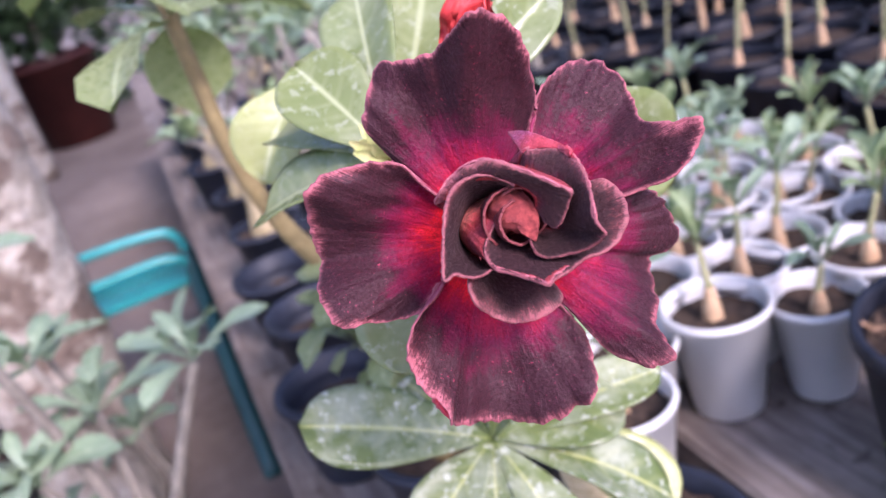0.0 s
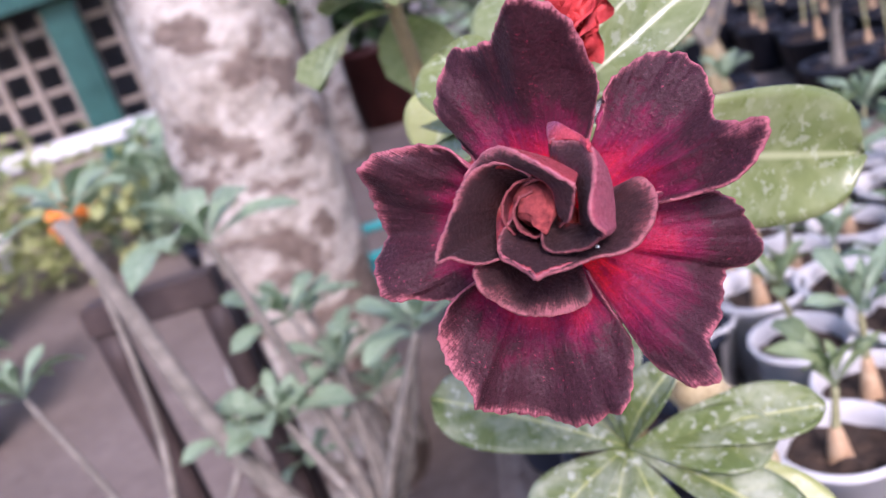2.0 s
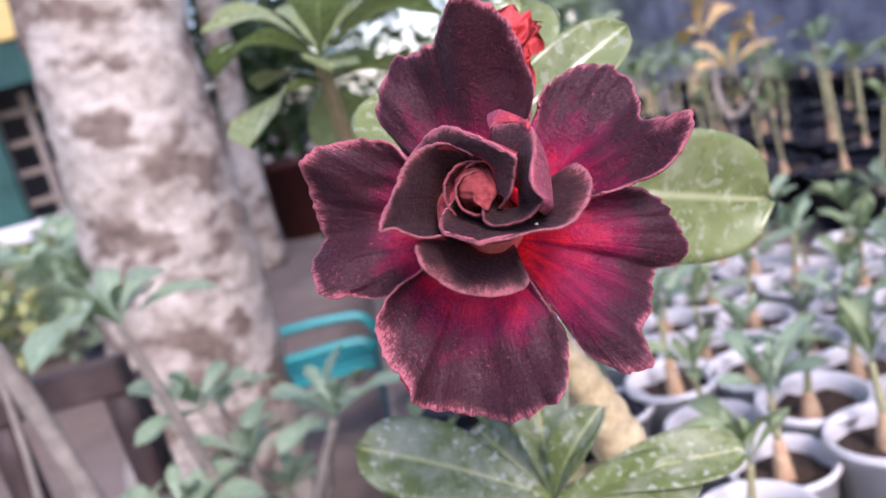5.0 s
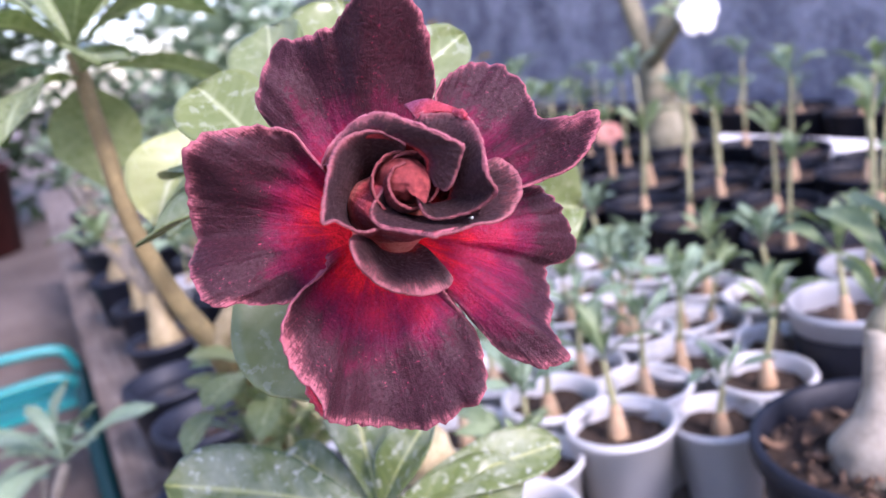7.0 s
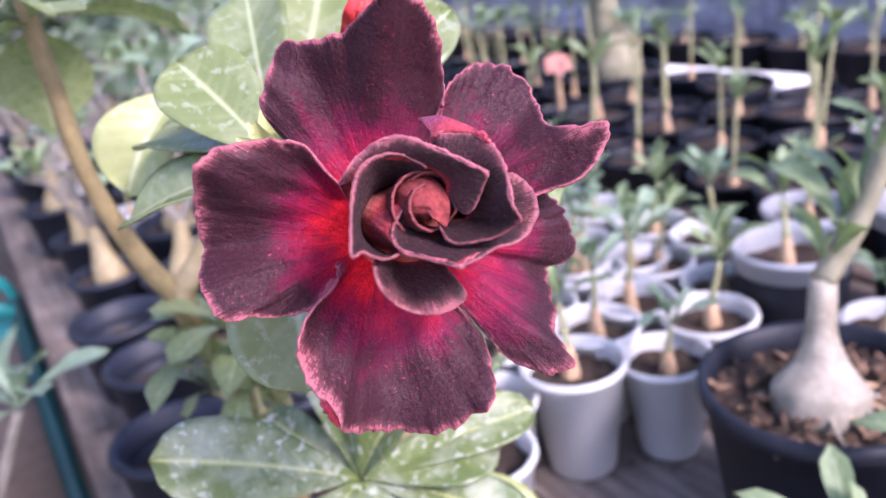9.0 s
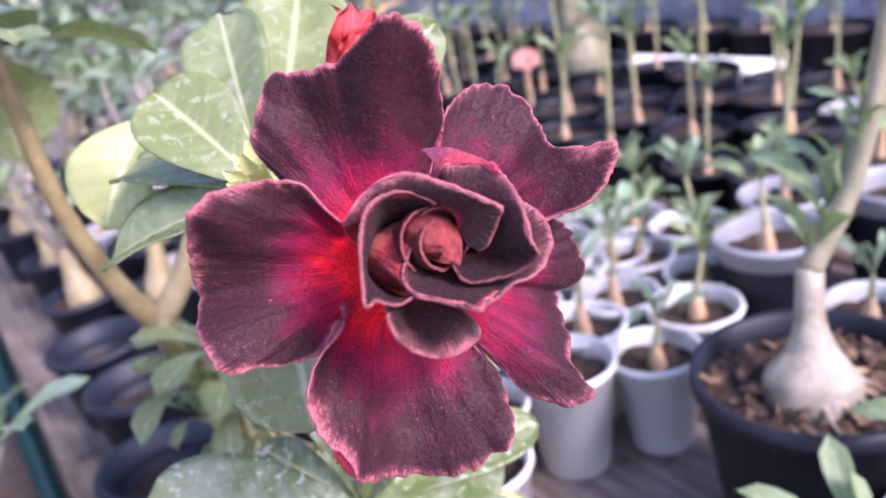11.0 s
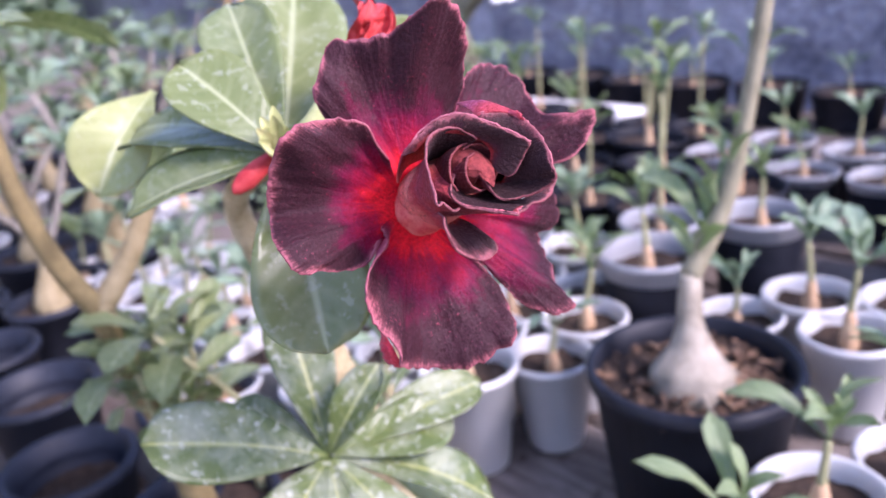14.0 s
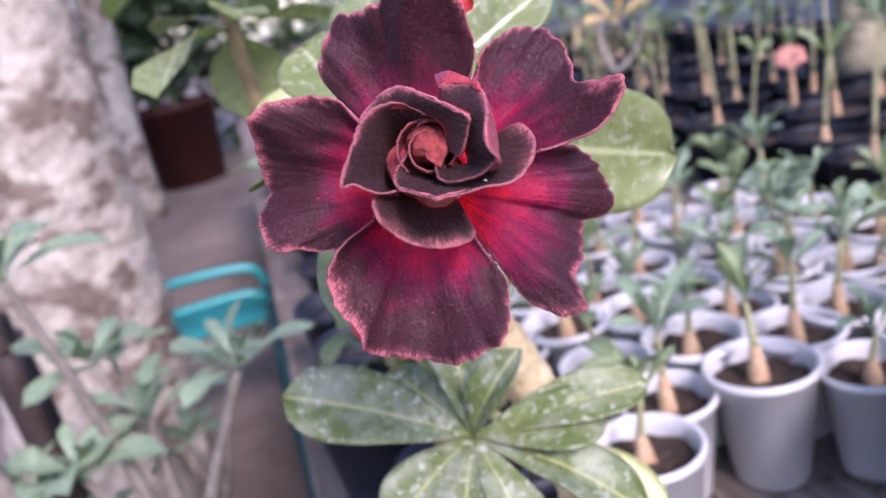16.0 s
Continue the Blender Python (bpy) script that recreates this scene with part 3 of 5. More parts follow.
# the petal with the high curled tip
outer_petal(2, ((-14, 9, -11), (-20, 16.4, -12.4), (-23, 20, -11), (-24.2, 23.3, -10), (-22.3, 29, -9), (-20.3, 34.2, -8.4), (-17, 35, -7), (-13, 34, -3), (-9.6, 34.8, 3), (-7, 36.6, 9), (-3, 39.6, 14), (0.2, 40.8, 15.5), (4.4, 39.6, 12.5), (7.8, 37.4, 9), (10.2, 33.4, 5), (13.2, 26.6, -1), (12, 18, -5), (9.5, 10, -7)),
            (141, 66), (0.42, 0.02), tone=50.0, folds=((0.44, -2.2, 0.06), (0.56, 2.4, 0.05), (0.66, -1.0, 0.04), (0.24, 1.2, 0.06)), fringe=((0, 0.5), (0.3, 0.8), (0.5, 0.45), (0.7, 0.8), (1, 0.5)), lip=0.6)
# the petal with the long raised tongue
outer_petal(3, ((9, 8, -9), (13.5, 19, -8), (15, 25.4, -5.5), (18.8, 30, -7), (22.8, 32.4, -9), (27.7, 33.1, -9.8), (33.4, 29.8, -8), (36, 23.5, -4), (36.2, 18.4, 1.5), (39.8, 16.7, 7), (44.2, 17.2, 11.6), (45, 14.2, 11.8), (43.8, 11.1, 10.6), (39.8, 6, 8.5), (33.2, 3.2, 6), (25, 1.2, 1), (15, -1, -5)),
            (64, 16), (0.42, 0.10), tone=60.0, folds=((0.45, -2.0, 0.05), (0.30, 1.8, 0.07), (0.66, -1.4, 0.06)), fringe=((0, 0.4), (0.3, 0.7), (0.5, 0.4), (0.62, 1.1), (0.8, 1.0), (1, 0.4)), lip=0.9, frill=1.2)
# the notched petal with a long pointed corner
outer_petal(4, ((14, 0, -4), (24, 3, -2.5), (31, 4, -3), (36, 3.4, -4), (41, 1.9, -6), (44.4, -3, -8), (47.4, -7.8, -9.7), (45.6, -12, -10), (40, -14.2, -10.4), (39, -21.4, -6), (36.2, -26.6, -1), (38, -33, 5.2), (35.4, -34.8, 5), (31.8, -35.2, 4), (25.6, -32.6, 2), (21.3, -27.8, 0.3), (17.5, -22, -2), (11, -14.5, -6)),
            (20, -50), (0.36, 0.36), tone=62.0, folds=((0.48, -1.6, 0.05), (0.34, 1.4, 0.06), (0.66, 1.2, 0.06)), fringe=((0, 0.4), (0.25, 0.5), (0.45, 0.6), (0.62, 1.3), (0.8, 1.0), (1, 0.4)), lip=0.8, frill=1.2)
# the broad petal below, one corner rolled under
outer_petal(5, ((10, -13, -5), (16, -21.5, -3.5), (20.4, -27.4, -2.2), (21.4, -33, 0.2), (20, -40.4, 2), (15.2, -44, 0.5), (8, -46.8, -2), (-0.7, -46.8, -2.4), (-6, -45.6, -1.2), (-10.3, -43.8, 0.6), (-11.6, -40.6, 3), (-14.4, -37.2, 4.2), (-18.4, -31.6, 4.4), (-19.2, -25, 4.2), (-16.4, -19.6, 4), (-11, -15.2, 1), (-9.5, -10.5, -6)),
            (-48, -168), (0.40, 0.22), tone=38.0, folds=((0.45, -2.0, 0.05), (0.30, 1.4, 0.06), (0.62, 1.3, 0.06)), fringe=((0, 0.4), (0.25, 0.6), (0.45, 0.9), (0.6, 1.6), (0.8, 1.5), (1, 0.7)), lip=0.3)

lofted_petal(6, ((-15.6, -35.2, 3.4), (-14.2, -39.6, -0.5), (-11.8, -43.2, -3.6), (-8.6, -45.2, -2.4)), ((-15.4, -35.6, 4.4), (-13.2, -38.8, 3.8), (-11.4, -41.6, 2.6), (-9, -44.2, 0.2)), (0.25, 0.05), PETAL_BACK, PETAL_BACK, "red underside of a rolled petal corner", cols=31, rows=9, frill=0.4)


def rose_petal(seed, rim, foot, hood, fringe=((0, 0.5),), front=None, back=None, label="dark inner petal with pink rim", **more):
    """A petal of the inner rose, which stands up round the flower's middle."""
    return lofted_petal(seed, rim, foot, hood, front or ROSE, back or ROSE_BACK, label, (4.5, -2.5), 91, 26, 24.0, 0.45, fringe=fringe, rough_rim=0.22, **more)


# outer petal with its pointed corner
rose_petal(11, ((-3, -8.4, 22), (-6.4, -9.3, 26), (-9, -8.7, 28.2), (-11.6, -7.9, 30.2), (-13.3, -8.6, 31.5), (-12.9, -5.6, 29), (-12.4, -2.5, 26.6), (-11.8, 0.8, 24.8), (-10.9, 4.2, 23), (-9.2, 7, 22), (-6, 8.7, 22), (-2.5, 8.8, 22.4), (2.3, 6.5, 22)),
           ((-2, -8, 0), (-4, -5, -5), (-4, -1, -6), (-1, 3, -3), (4, 4, 4)), (0.10, 0.52), fringe=((0, 0.3), (0.25, 0.5), (0.4, 0.6), (0.6, 0.9), (0.75, 1.1), (1, 0.35)), lip=0.5)
# petal behind it, which folds over the heart and ends in a beak: its face, and its outside down to the neck
FOLD = ((-11.8, 4, 13), (-11, 6.2, 16.4), (-8.8, 9.2, 18.8), (-5.4, 11.4, 22), (-2.8, 11.7, 24), (0.8, 10.3, 26), (5.3, 7.9, 28), (8.4, 6.1, 29.5), (11.1, 4.7, 30.4), (10.8, 3.2, 29), (10.5, 1, 27), (9.2, -2, 24), (7.5, -0.8, 21.5))
rose_petal(12, FOLD, ((-9.6, 4.6, 15), (-8, 7, 18), (-5, 8.0, 19.5), (-1, 7.8, 20.5), (3.5, 6.2, 21.5), (6, 4, 21), (6.5, 1.5, 19.5)), (0.05, 0.18), fringe=((0, 0.6), (0.3, 0.9), (0.45, 0.7), (0.6, 0.3), (1, 0.3)), lip=0.3)
rose_petal(22, [(u, v, w - 0.6) for u, v, w in FOLD[:9]], ((-4.5, 0, -6), (-2, 4, -6), (3, 6, -4), (7, 5, 2)), (0.22, 0.42), fringe=((0, 0.4),), front=ROSE_BACK, back=ROSE_BACK, label="crimson outside of the folded petal")
# upper petal: dark within, mauve without, hooded over
HOOD = ((5.4, 10.8, 14), (5.8, 13, 18), (8.7, 13.2, 20), (12.2, 12.5, 22), (13.9, 9.6, 26), (14.1, 5.5, 30), (13.7, 2, 32.8), (14.2, -1.4, 33), (16, -3.2, 31.7), (15.2, -4.4, 27))
rose_petal(13, HOOD, ((4.8, 9, 15), (6, 9, 17.5), (8.6, 7.6, 19), (10.4, 5, 20.5), (11, 2, 21), (11, -1, 19), (11, -3, 16)), (0.06, 0.12), fringe=((0, 0.3), (0.3, 0.9), (0.5, 0.9), (0.65, 0.5), (1, 0.3)))
rose_petal(23, [(u, v, w - 0.6) for u, v, w in HOOD], ((4, 5, -7), (8, 5, -7), (11, 2.5, -6), (12, -0.5, -4), (11, -3, 4)), (0.30, 0.40), fringe=((0, 0.2),), front=FLAP, back=FLAP, label="mauve outside of the hooded petal")
rose_petal(18, ((5.3, 12.7, 17.6), (4.4, 15.2, 14.4), (4.4, 17.4, 10), (7.0, 15.4, 14.8), (10.4, 13.6, 19.4), (13.2, 11.4, 23.4)), ((5.4, 12.6, 17.8), (5.8, 13, 18.1), (8.7, 13.2, 20.1), (12.2, 12.5, 22.1), (13.4, 10.8, 24.6)), (0.35, 0.10), fringe=((0, 0.25),), front=FLAP, back=FLAP, label="mauve flap rolled outwards")
# small cup inside it
rose_petal(14, ((5, -0.6, 17), (4.7, -3, 21.4), (5.1, -6, 24), (7.2, -7.1, 25), (11.2, -6.5, 26.6), (14, -5.5, 29), (15.4, -4, 31.3)),
           ((6.5, 0.5, 10), (6.5, -1.5, 11), (7.5, -2.5, 12), (10, -2.5, 13), (12, -2, 15)), (0.02, 0.35), fringe=((0, 0.3),), front=ROSE_IN)
# long petal that winds round below and opens into a wing
WIND = ((3.2, 4.1, 14), (1.3, 2.1, 16), (-2, -1.9, 18), (-3.9, -4.8, 20), (-4.2, -6.4, 21.4), (-3, -8.3, 24), (0, -9.4, 27), (2.9, -10.3, 30), (4.8, -10.9, 32.5), (7.1, -10.2, 30), (10.6, -9.3, 27))
rose_petal(15, WIND + ((14.8, -7.9, 24), (19.9, -6.9, 22), (22.7, -4.6, 21), (24.5, -1.5, 20.4), (25.1, 2.2, 17), (24, 5.1, 14), (21.8, 6.5, 12.8), (17, 4.5, 7)),
           ((5, 2, 7), (3, -0.5, 7), (3.5, -3.5, 8), (6.5, -4.5, 9), (9.5, -4, 8), (11.5, -2, 5), (11.5, 0.5, 2)), (0.06, 0.34), fringe=((0, 0.3), (0.25, 0.5), (0.5, 0.35), (0.62, 0.5), (0.75, 1.6), (0.85, 1.9), (1, 0.7)))
rose_petal(16, [(u, v, w - 0.7) for u, v, w in WIND], ((1, 5, 4), (-5.5, 2, 4), (-7, -2, 2), (-4.5, -7, -2), (0, -9, -5), (5, -9.5, -6), (9, -8.5, -6)), (-0.02, 0.45), fringe=((0, 0.2),), front=ROSE_BACK, back=ROSE_BACK, label="crimson outside of the winding petal")
# lower lobe
rose_petal(17, ((-4.5, -8.8, 14), (-7.4, -9.6, 22), (-8, -10.8, 25), (-7.7, -12.8, 24.8), (-6.3, -15.4, 24), (-3, -18.2, 22), (1.8, -19.9, 19.5), (7.1, -20.3, 16), (11.5, -19, 13), (13.1, -17, 11.7), (11.5, -13.5, 7)),
           ((-1, -8, -2), (2, -10, -4), (6, -10, -5), (9, -8.5, -5)), (0.10, 0.56), fringe=((0, 0.4), (0.25, 1.2), (0.5, 1.7), (0.8, 1.6), (1, 0.6)), lip=1.2)
# heart: small rolled petals, red on their backs
for k, (cu, cv, r, a0, a1, top) in enumerate(((2.6, 0.2, 5.8, 70, 235, 17.5), (3.8, 0.8, 5.0, -50, 130, 18.0), (3.4, -0.4, 4.0, 100, 300, 20.0))):
    arc = np.linspace(a0, a1, 7)
    rose_petal(30 + k, [(cu + r * math.cos(radians(a)), cv + r * math.sin(radians(a)), top + 1.5 * math.sin(radians(a - a0))) for a in arc],
               [(cu + 0.7 * r * math.cos(radians(a)), cv + 0.7 * r * math.sin(radians(a)), 6.0) for a in arc], (0.12, 0.5), fringe=((0, 0.35),), front=HEART, back=HEART, label="small red-brown petal of the rolled heart")
verts = []
for j in range(26):
    k = j / 25
    c = bloom(2.4 + 3.0 * k ** 1.6, 1.4 + 1.6 * math.sin(2.2 * k) - 6.6 * k ** 2, 9.5 + 13.0 * math.sin(1.65 * k))
    r = 4.3 * (1 - k ** 2.2) + 0.3
    for i in range(40):
        a = math.tau * i / 40
        g = r * (1 - 0.30 * max(0.0, math.sin(a + 6.0 * k)) ** 4 + 0.10 * math.sin(7 * a + 16 * k) + 0.12 * noise.noise(Vector((math.cos(a) * 2, math.sin(a) * 2, k * 5))))
        verts.append(c + FRAME @ Vector((g * math.cos(a), g * math.sin(a), 0.35 * g * math.cos(a + 2.2))) / 1000)
heart = mesh_from("heart", verts, grid_faces(40, 26, True) + [tuple(range(40))[::-1], tuple(range(1000, 1040))])
part("heart", heart, HAIRY, flower, "rolled hairy red-brown heart")
part("pollen_grain", tube([bloom(14.3, -6.6, 18.6), bloom(14.6, -6.5, 19.9), bloom(14.8, -6.4, 20.4)], (0.0003, 0.0004, 0.0002), 8, "grain"), FLOWER_W, flower, "tiny white grain on a petal")
part("neck", tube([bloom(3, -6, -12.5), bloom(3.2, -5.6, -9), bloom(3.6, -4.6, -4), bloom(4.4, -3.4, 2), bloom(5.0, -2, 8)], (0.0074, 0.0070, 0.0066, 0.0062, 0.0040), 30, "neck", 0.22), NECK, flower, "pale pink and cream neck under the inner rose")

# stems of the plant
SHOOT = Vector((0.060, 0.240, 0.922))
LOWER = Vector((0.075, 0.268, 0.790))


def own(*p):
    return Vector(p) - hero


part("stem", tube([own(0.150, 0.320, 0.625), own(0.128, 0.316, 0.72), own(0.110, 0.312, 0.785), own(0.096, 0.302, 0.828), own(0.078, 0.300, 0.865), own(0.064, 0.286, 0.900), SHOOT - hero], (0.0185, 0.0148, 0.0112, 0.0072, 0.0054, 0.0046, 0.0038), 18, "stem", 0.12, 0.07, 12), PALESTEM, plant, "thick tan stem with pale rings")
part("side_shoot", tube([own(0.110, 0.303, 0.765), own(0.094, 0.285, 0.772), LOWER - hero], (0.008, 0.0065, 0.0045), 12, "side_shoot", 0.08), GREENSTEM, plant, "short greenish side shoot")
part("flower_stalk", tube([bloom(-4, 6, -44), bloom(-9, 12, -56), SHOOT - hero], (0.0022, 0.0021, 0.0026), 10, "flower_stalk"), SEPAL, plant, "yellow-green flower stalk")


def hero_leaf(base, tip, width, up, material, bend=0.08, fold=0.25, wave=0.05, seed=0, tipbend=0.0, label=""):
    ob = part("leaf", leaf_mesh(Vector(base) - hero, Vector(tip) - hero, width, up, bend, fold, wave, seed, 0.95, 24, 13, tipbend, 2.9), material, plant, label)
    m = ob.modifiers.new("thick", "SOLIDIFY")
    m.thickness, m.offset = 0.0006, -1
    return ob


# upper leaves
hero_leaf(SHOOT, (0.106, 0.290, 0.969), 0.039, (-0.5, -0.8, 0.2), PALE, -0.05, 0.25, 0.07, 1)
hero_leaf(SHOOT, (0.047, 0.272, 0.951), 0.028, (-0.2, -0.7, 0.6), PALE, 0.05, 0.2, 0.05, 2)
hero_leaf(SHOOT, (0.048, 0.322, 0.925), 0.034, (-0.3, -0.3, 0.9), PALE, 0.08, 0.2, 0.08, 3)
hero_leaf(SHOOT, (0.022, 0.276, 0.909), 0.031, (-0.08, -0.32, 0.95), PALE, 0.05, 0.30, 0.07, 4)
hero_leaf(SHOOT, (0.046, 0.211, 0.868), 0.034, (-0.5, -0.70, 0.5), PALE, 0.10, 0.42, 0.08, 5, -0.14)
hero_leaf(SHOOT, (0.078, 0.262, 0.868), 0.032, (-0.3, -0.9, 0.3), PALE, 0.06, 0.3, 0.05, 6)
hero_leaf(SHOOT, (0.164, 0.250, 0.885), 0.043, (-0.4, -0.9, 0.12), PALE, 0.06, 0.25, 0.05, 7)
hero_leaf(SHOOT, (0.126, 0.246, 0.952), 0.020, (0.3, -0.8, 0.5), PALE, 0.03, 0.4, 0.04, 8)
hero_leaf(SHOOT, (0.078, 0.290, 0.966), 0.026, (-0.5, -0.7, 0.3), PALE, 0.03, 0.3, 0.05, 9)
hero_leaf((0.064, 0.336, 0.936), (0.030, 0.328, 0.905), 0.030, (-0.6, -0.7, 0.2), YELLOWED, 0.14, 0.5, 0.08, 10, 0.1, "drooping yellow-green leaf")

# lower leaves
LOW = LOWER + Vector((-0.003, 0, 0.002))
hero_leaf(LOW, (0.006, 0.277, 0.830), 0.032, (-0.1, -0.6, 0.8), DUSTY, 0.06, 0.18, 0.07, 21)
hero_leaf(LOW, (0.030, 0.250, 0.775), 0.027, (-0.2, -0.5, 0.85), DUSTY, 0.10, 0.25, 0.07, 22, 0.1)
hero_leaf(LOW, (0.046, 0.224, 0.758), 0.025, (-0.1, -0.4, 0.9), DUSTY, 0.08, 0.30, 0.07, 23, 0.1)
hero_leaf(LOW, (0.078, 0.214, 0.754), 0.024, (0.0, -0.4, 0.9), DUSTY, 0.08, 0.30, 0.07, 24, 0.1)
hero_leaf(LOW, (0.124, 0.228, 0.760), 0.027, (0.1, -0.4, 0.9), DUSTY, 0.08, 0.25, 0.07, 25, 0.05)
hero_leaf(LOW, (0.120, 0.246, 0.794), 0.026, (0.0, -0.6, 0.8), DUSTY, 0.06, 0.25, 0.08, 26, 0.04)
hero_leaf(LOW, (0.139, 0.248, 0.801), 0.022, (0.0, -0.5, 0.85), DUSTY, 0.05, 0.25, 0.07, 27)
hero_leaf(LOW, (0.052, 0.304, 0.812), 0.017, (-0.3, -0.6, 0.7), DUSTY, 0.05, 0.3, 0.07, 28)
hero_leaf(LOW, (0.080, 0.298, 0.850), 0.027, (-0.2, -0.9, 0.2), DUSTY, 0.04, 0.35, 0.07, 29)
hero_leaf(LOW, (0.094, 0.256, 0.828), 0.017, (-0.8, -0.5, 0.3), DUSTY, 0.10, 0.6, 0.10, 30)
hero_leaf((0.10, 0.29, 0.77), (0.135, 0.245, 0.735), 0.034, (0.1, -0.6, 0.8), YELLOWED, 0.06, 0.25, 0.06, 31, 0.05, "yellowing pale leaf")


def bud(base, tip, radius, material, label, name="bud"):
    b, t = Vector(base) - hero, Vector(tip) - hero
    d = t - b
    return part(name, tube([b, b + d * 0.3, b + d * 0.65, b + d * 0.9, t], (radius * 0.55, radius * 0.9, radius, radius * 0.6, radius * 0.12), 12, name, 0.1), material, plant, label)


bud(SHOOT + Vector((-0.004, 0.002, 0.0)), (0.041, 0.241, 0.915), 0.0034, RED, "small closed red bud")
for k in range(13):
    a = k * 0.9
    d = Vector((-0.4 + 0.35 * math.cos(a), -0.4 + 0.25 * math.sin(a), 0.7 + 0.25 * math.sin(a * 1.7)))
    part("sepal", leaf_mesh(SHOOT - hero, SHOOT - hero + d * (0.011 + 0.0012 * (k * 5 % 7)), 0.0045, (-0.5, -0.8, 0.3), 0.05, 0.4, 0.02, k, 0.5, 7, 5, 0.0, 1.4), SEPAL, plant, "pointed yellow-green sepal")
# the spent bloom behind the flower
SPENT = Vector((0.077, 0.228, 0.942))
part("spent_stalk", tube([SHOOT - hero, (SHOOT + SPENT) / 2 + Vector((0.002, -0.002, 0.0)) - hero, SPENT - hero], (0.003, 0.0045, 0.004), 12, "spent_stalk"), SEPAL, plant, "yellow-green tube of a spent bloom")
for k in range(10):
    a = k * 2.4
    tip = SPENT + Vector((0.010 + 0.0055 * math.cos(a), -0.008 + 0.005 * math.sin(a * 1.3), 0.016 + 0.007 * math.sin(a * 2.3)))
    part("spent_petal", leaf_mesh(SPENT - hero, tip - hero, 0.0075, (-0.6 * math.cos(a) - 0.2, -0.8, 0.7 * math.sin(a)), 0.14, 0.9, 0.75, k + 40, 0.7, 16, 11, 0.10 * math.cos(a * 3), 5.0), RED, plant, "wilted crumpled red petal")


part("pot", lathe(pot_profile(0.066, 0.052, 0.085, 0.003, 0.005, 0.010), 40, "pot"), SLATE, plant, "round dark slate plastic pot")
part("soil", soil_disc(0.061, 0.072, random.Random(3), 0.006, 30, 9), SOIL, plant, "dark crumbly soil")


# ---- seedlings ----
def seedling_cup(k, rnd, rim=0.038, base=0.027, height=0.092, plastic=CUP, kind="white", stem=0.05, leaf=0.034, leaf_material=GREEN, name="seedling_cup", label="", leaves=8, group="seedling cups on the bench", stem_material=ORANGE, dark=None, foot=0.45):
    t = thing(name, (0, 0, 0), label or "white plastic cup holding a young desert rose seedling", "seedling", group)
    part("cup", lathe(pot_profile(rim, base, height, 0.0012, 0.0032, 0.006), 28, "cup"), plastic, t)
    full = height * 0.84
    part("soil", soil_disc((base + (rim - base) * 0.84) - 0.0022, full, rnd), SOIL, t)
    if dark:
        part("dark_filling", lathe([(base + 0.0010, 0.006), (base + (rim - base) * 0.84 + 0.0016, full)], 28, "dark_filling"), dark, t, "dark soil showing through the plastic")
    x, y = rnd.uniform(-0.004, 0.004), rnd.uniform(-0.004, 0.004)
    top = Vector((x + rnd.uniform(-0.008, 0.008), y + rnd.uniform(-0.008, 0.008), full + stem))
    part("caudex", tube([(x, y, full - 0.004), (x, y, full + stem * foot * 0.35), (x, y, full + stem * foot)], (0.0088, 0.0066, 0.0034), 9, "caudex", 0.1, steps=3), stem_material, t, "swollen tan stem foot")
    part("stem", tube([(x, y, full + stem * (foot - 0.02)), ((x + top.x) / 2, (y + top.y) / 2, full + stem * 0.7), top], (0.0033, 0.0026, 0.0022), 7, "stem", steps=3), GREENSTEM, t)
    rosette(t, top, leaves, leaf * 1.42, leaf_material, rnd, (34, 84), wide=0.66)
    return t


def place(model, spots, rnd, z=BENCH, tilt=2.0, grow=(0.94, 1.06)):
    """Copies of the models on the spots, the first ones the models themselves."""
    used = set()
    for n, (x, y) in enumerate(spots):
        m = model[n % len(model)]
        s = rnd.uniform(*grow)
        where = pose(x, y, z, rnd.uniform(-tilt, tilt) * 0.3, rnd.uniform(-tilt, tilt) * 0.3, rnd.uniform(0, 360))
        if id(m) in used:
            ob = copy_thing(m, where)
        else:
            used.add(id(m))
            ob = m
            ob.matrix_basis = where
        ob.scale = (s, s, s)


rnd = random.Random(5)
cups = [seedling_cup(k, rnd, stem=(0.058, 0.042, 0.07, 0.05, 0.062)[k], leaf=(0.040, 0.034, 0.044, 0.038, 0.036)[k], leaf_material=(GREEN, BLUE, BLUE, GREEN, BLUE)[k], leaves=9 + k % 3) for k in range(5)]
near = [(0.333, 0.471), (0.400, 0.438), (0.262, 0.490), (0.214, 0.432), (0.392, 0.512), (0.470, 0.455), (0.322, 0.548), (0.452, 0.528), (0.536, 0.497), (0.388, 0.590), (0.248, 0.566), (0.316, 0.624),
        (0.566, 0.253), (0.651, 0.236), (0.616, 0.309), (0.723, 0.178), (0.555, 0.347), (0.424, 0.153), (0.352, 0.186), (0.790, 0.130), (0.700, 0.060), (0.480, 0.060), (0.560, 0.020), (0.445, 0.300 - 0.27)]
far = [(0.312 + 0.072 * i - 0.008 * j + 0.012 * ((i * 7 + j * 3) % 3 - 1), 0.700 - 0.034 * i + 0.077 * j) for j in range(0, 5) for i in range(-1, 5)]
far += [(0.460, 0.604), (0.530, 0.574), (0.185, 0.640), (0.250, 0.650), (0.165, 1.32), (0.285, 1.52), (0.15, 1.92), (0.31, 1.84), (0.47, 1.55), (0.17, 2.22), (0.41, 2.14), (0.62, 2.1), (0.36, 1.20), (0.44, 1.22)]
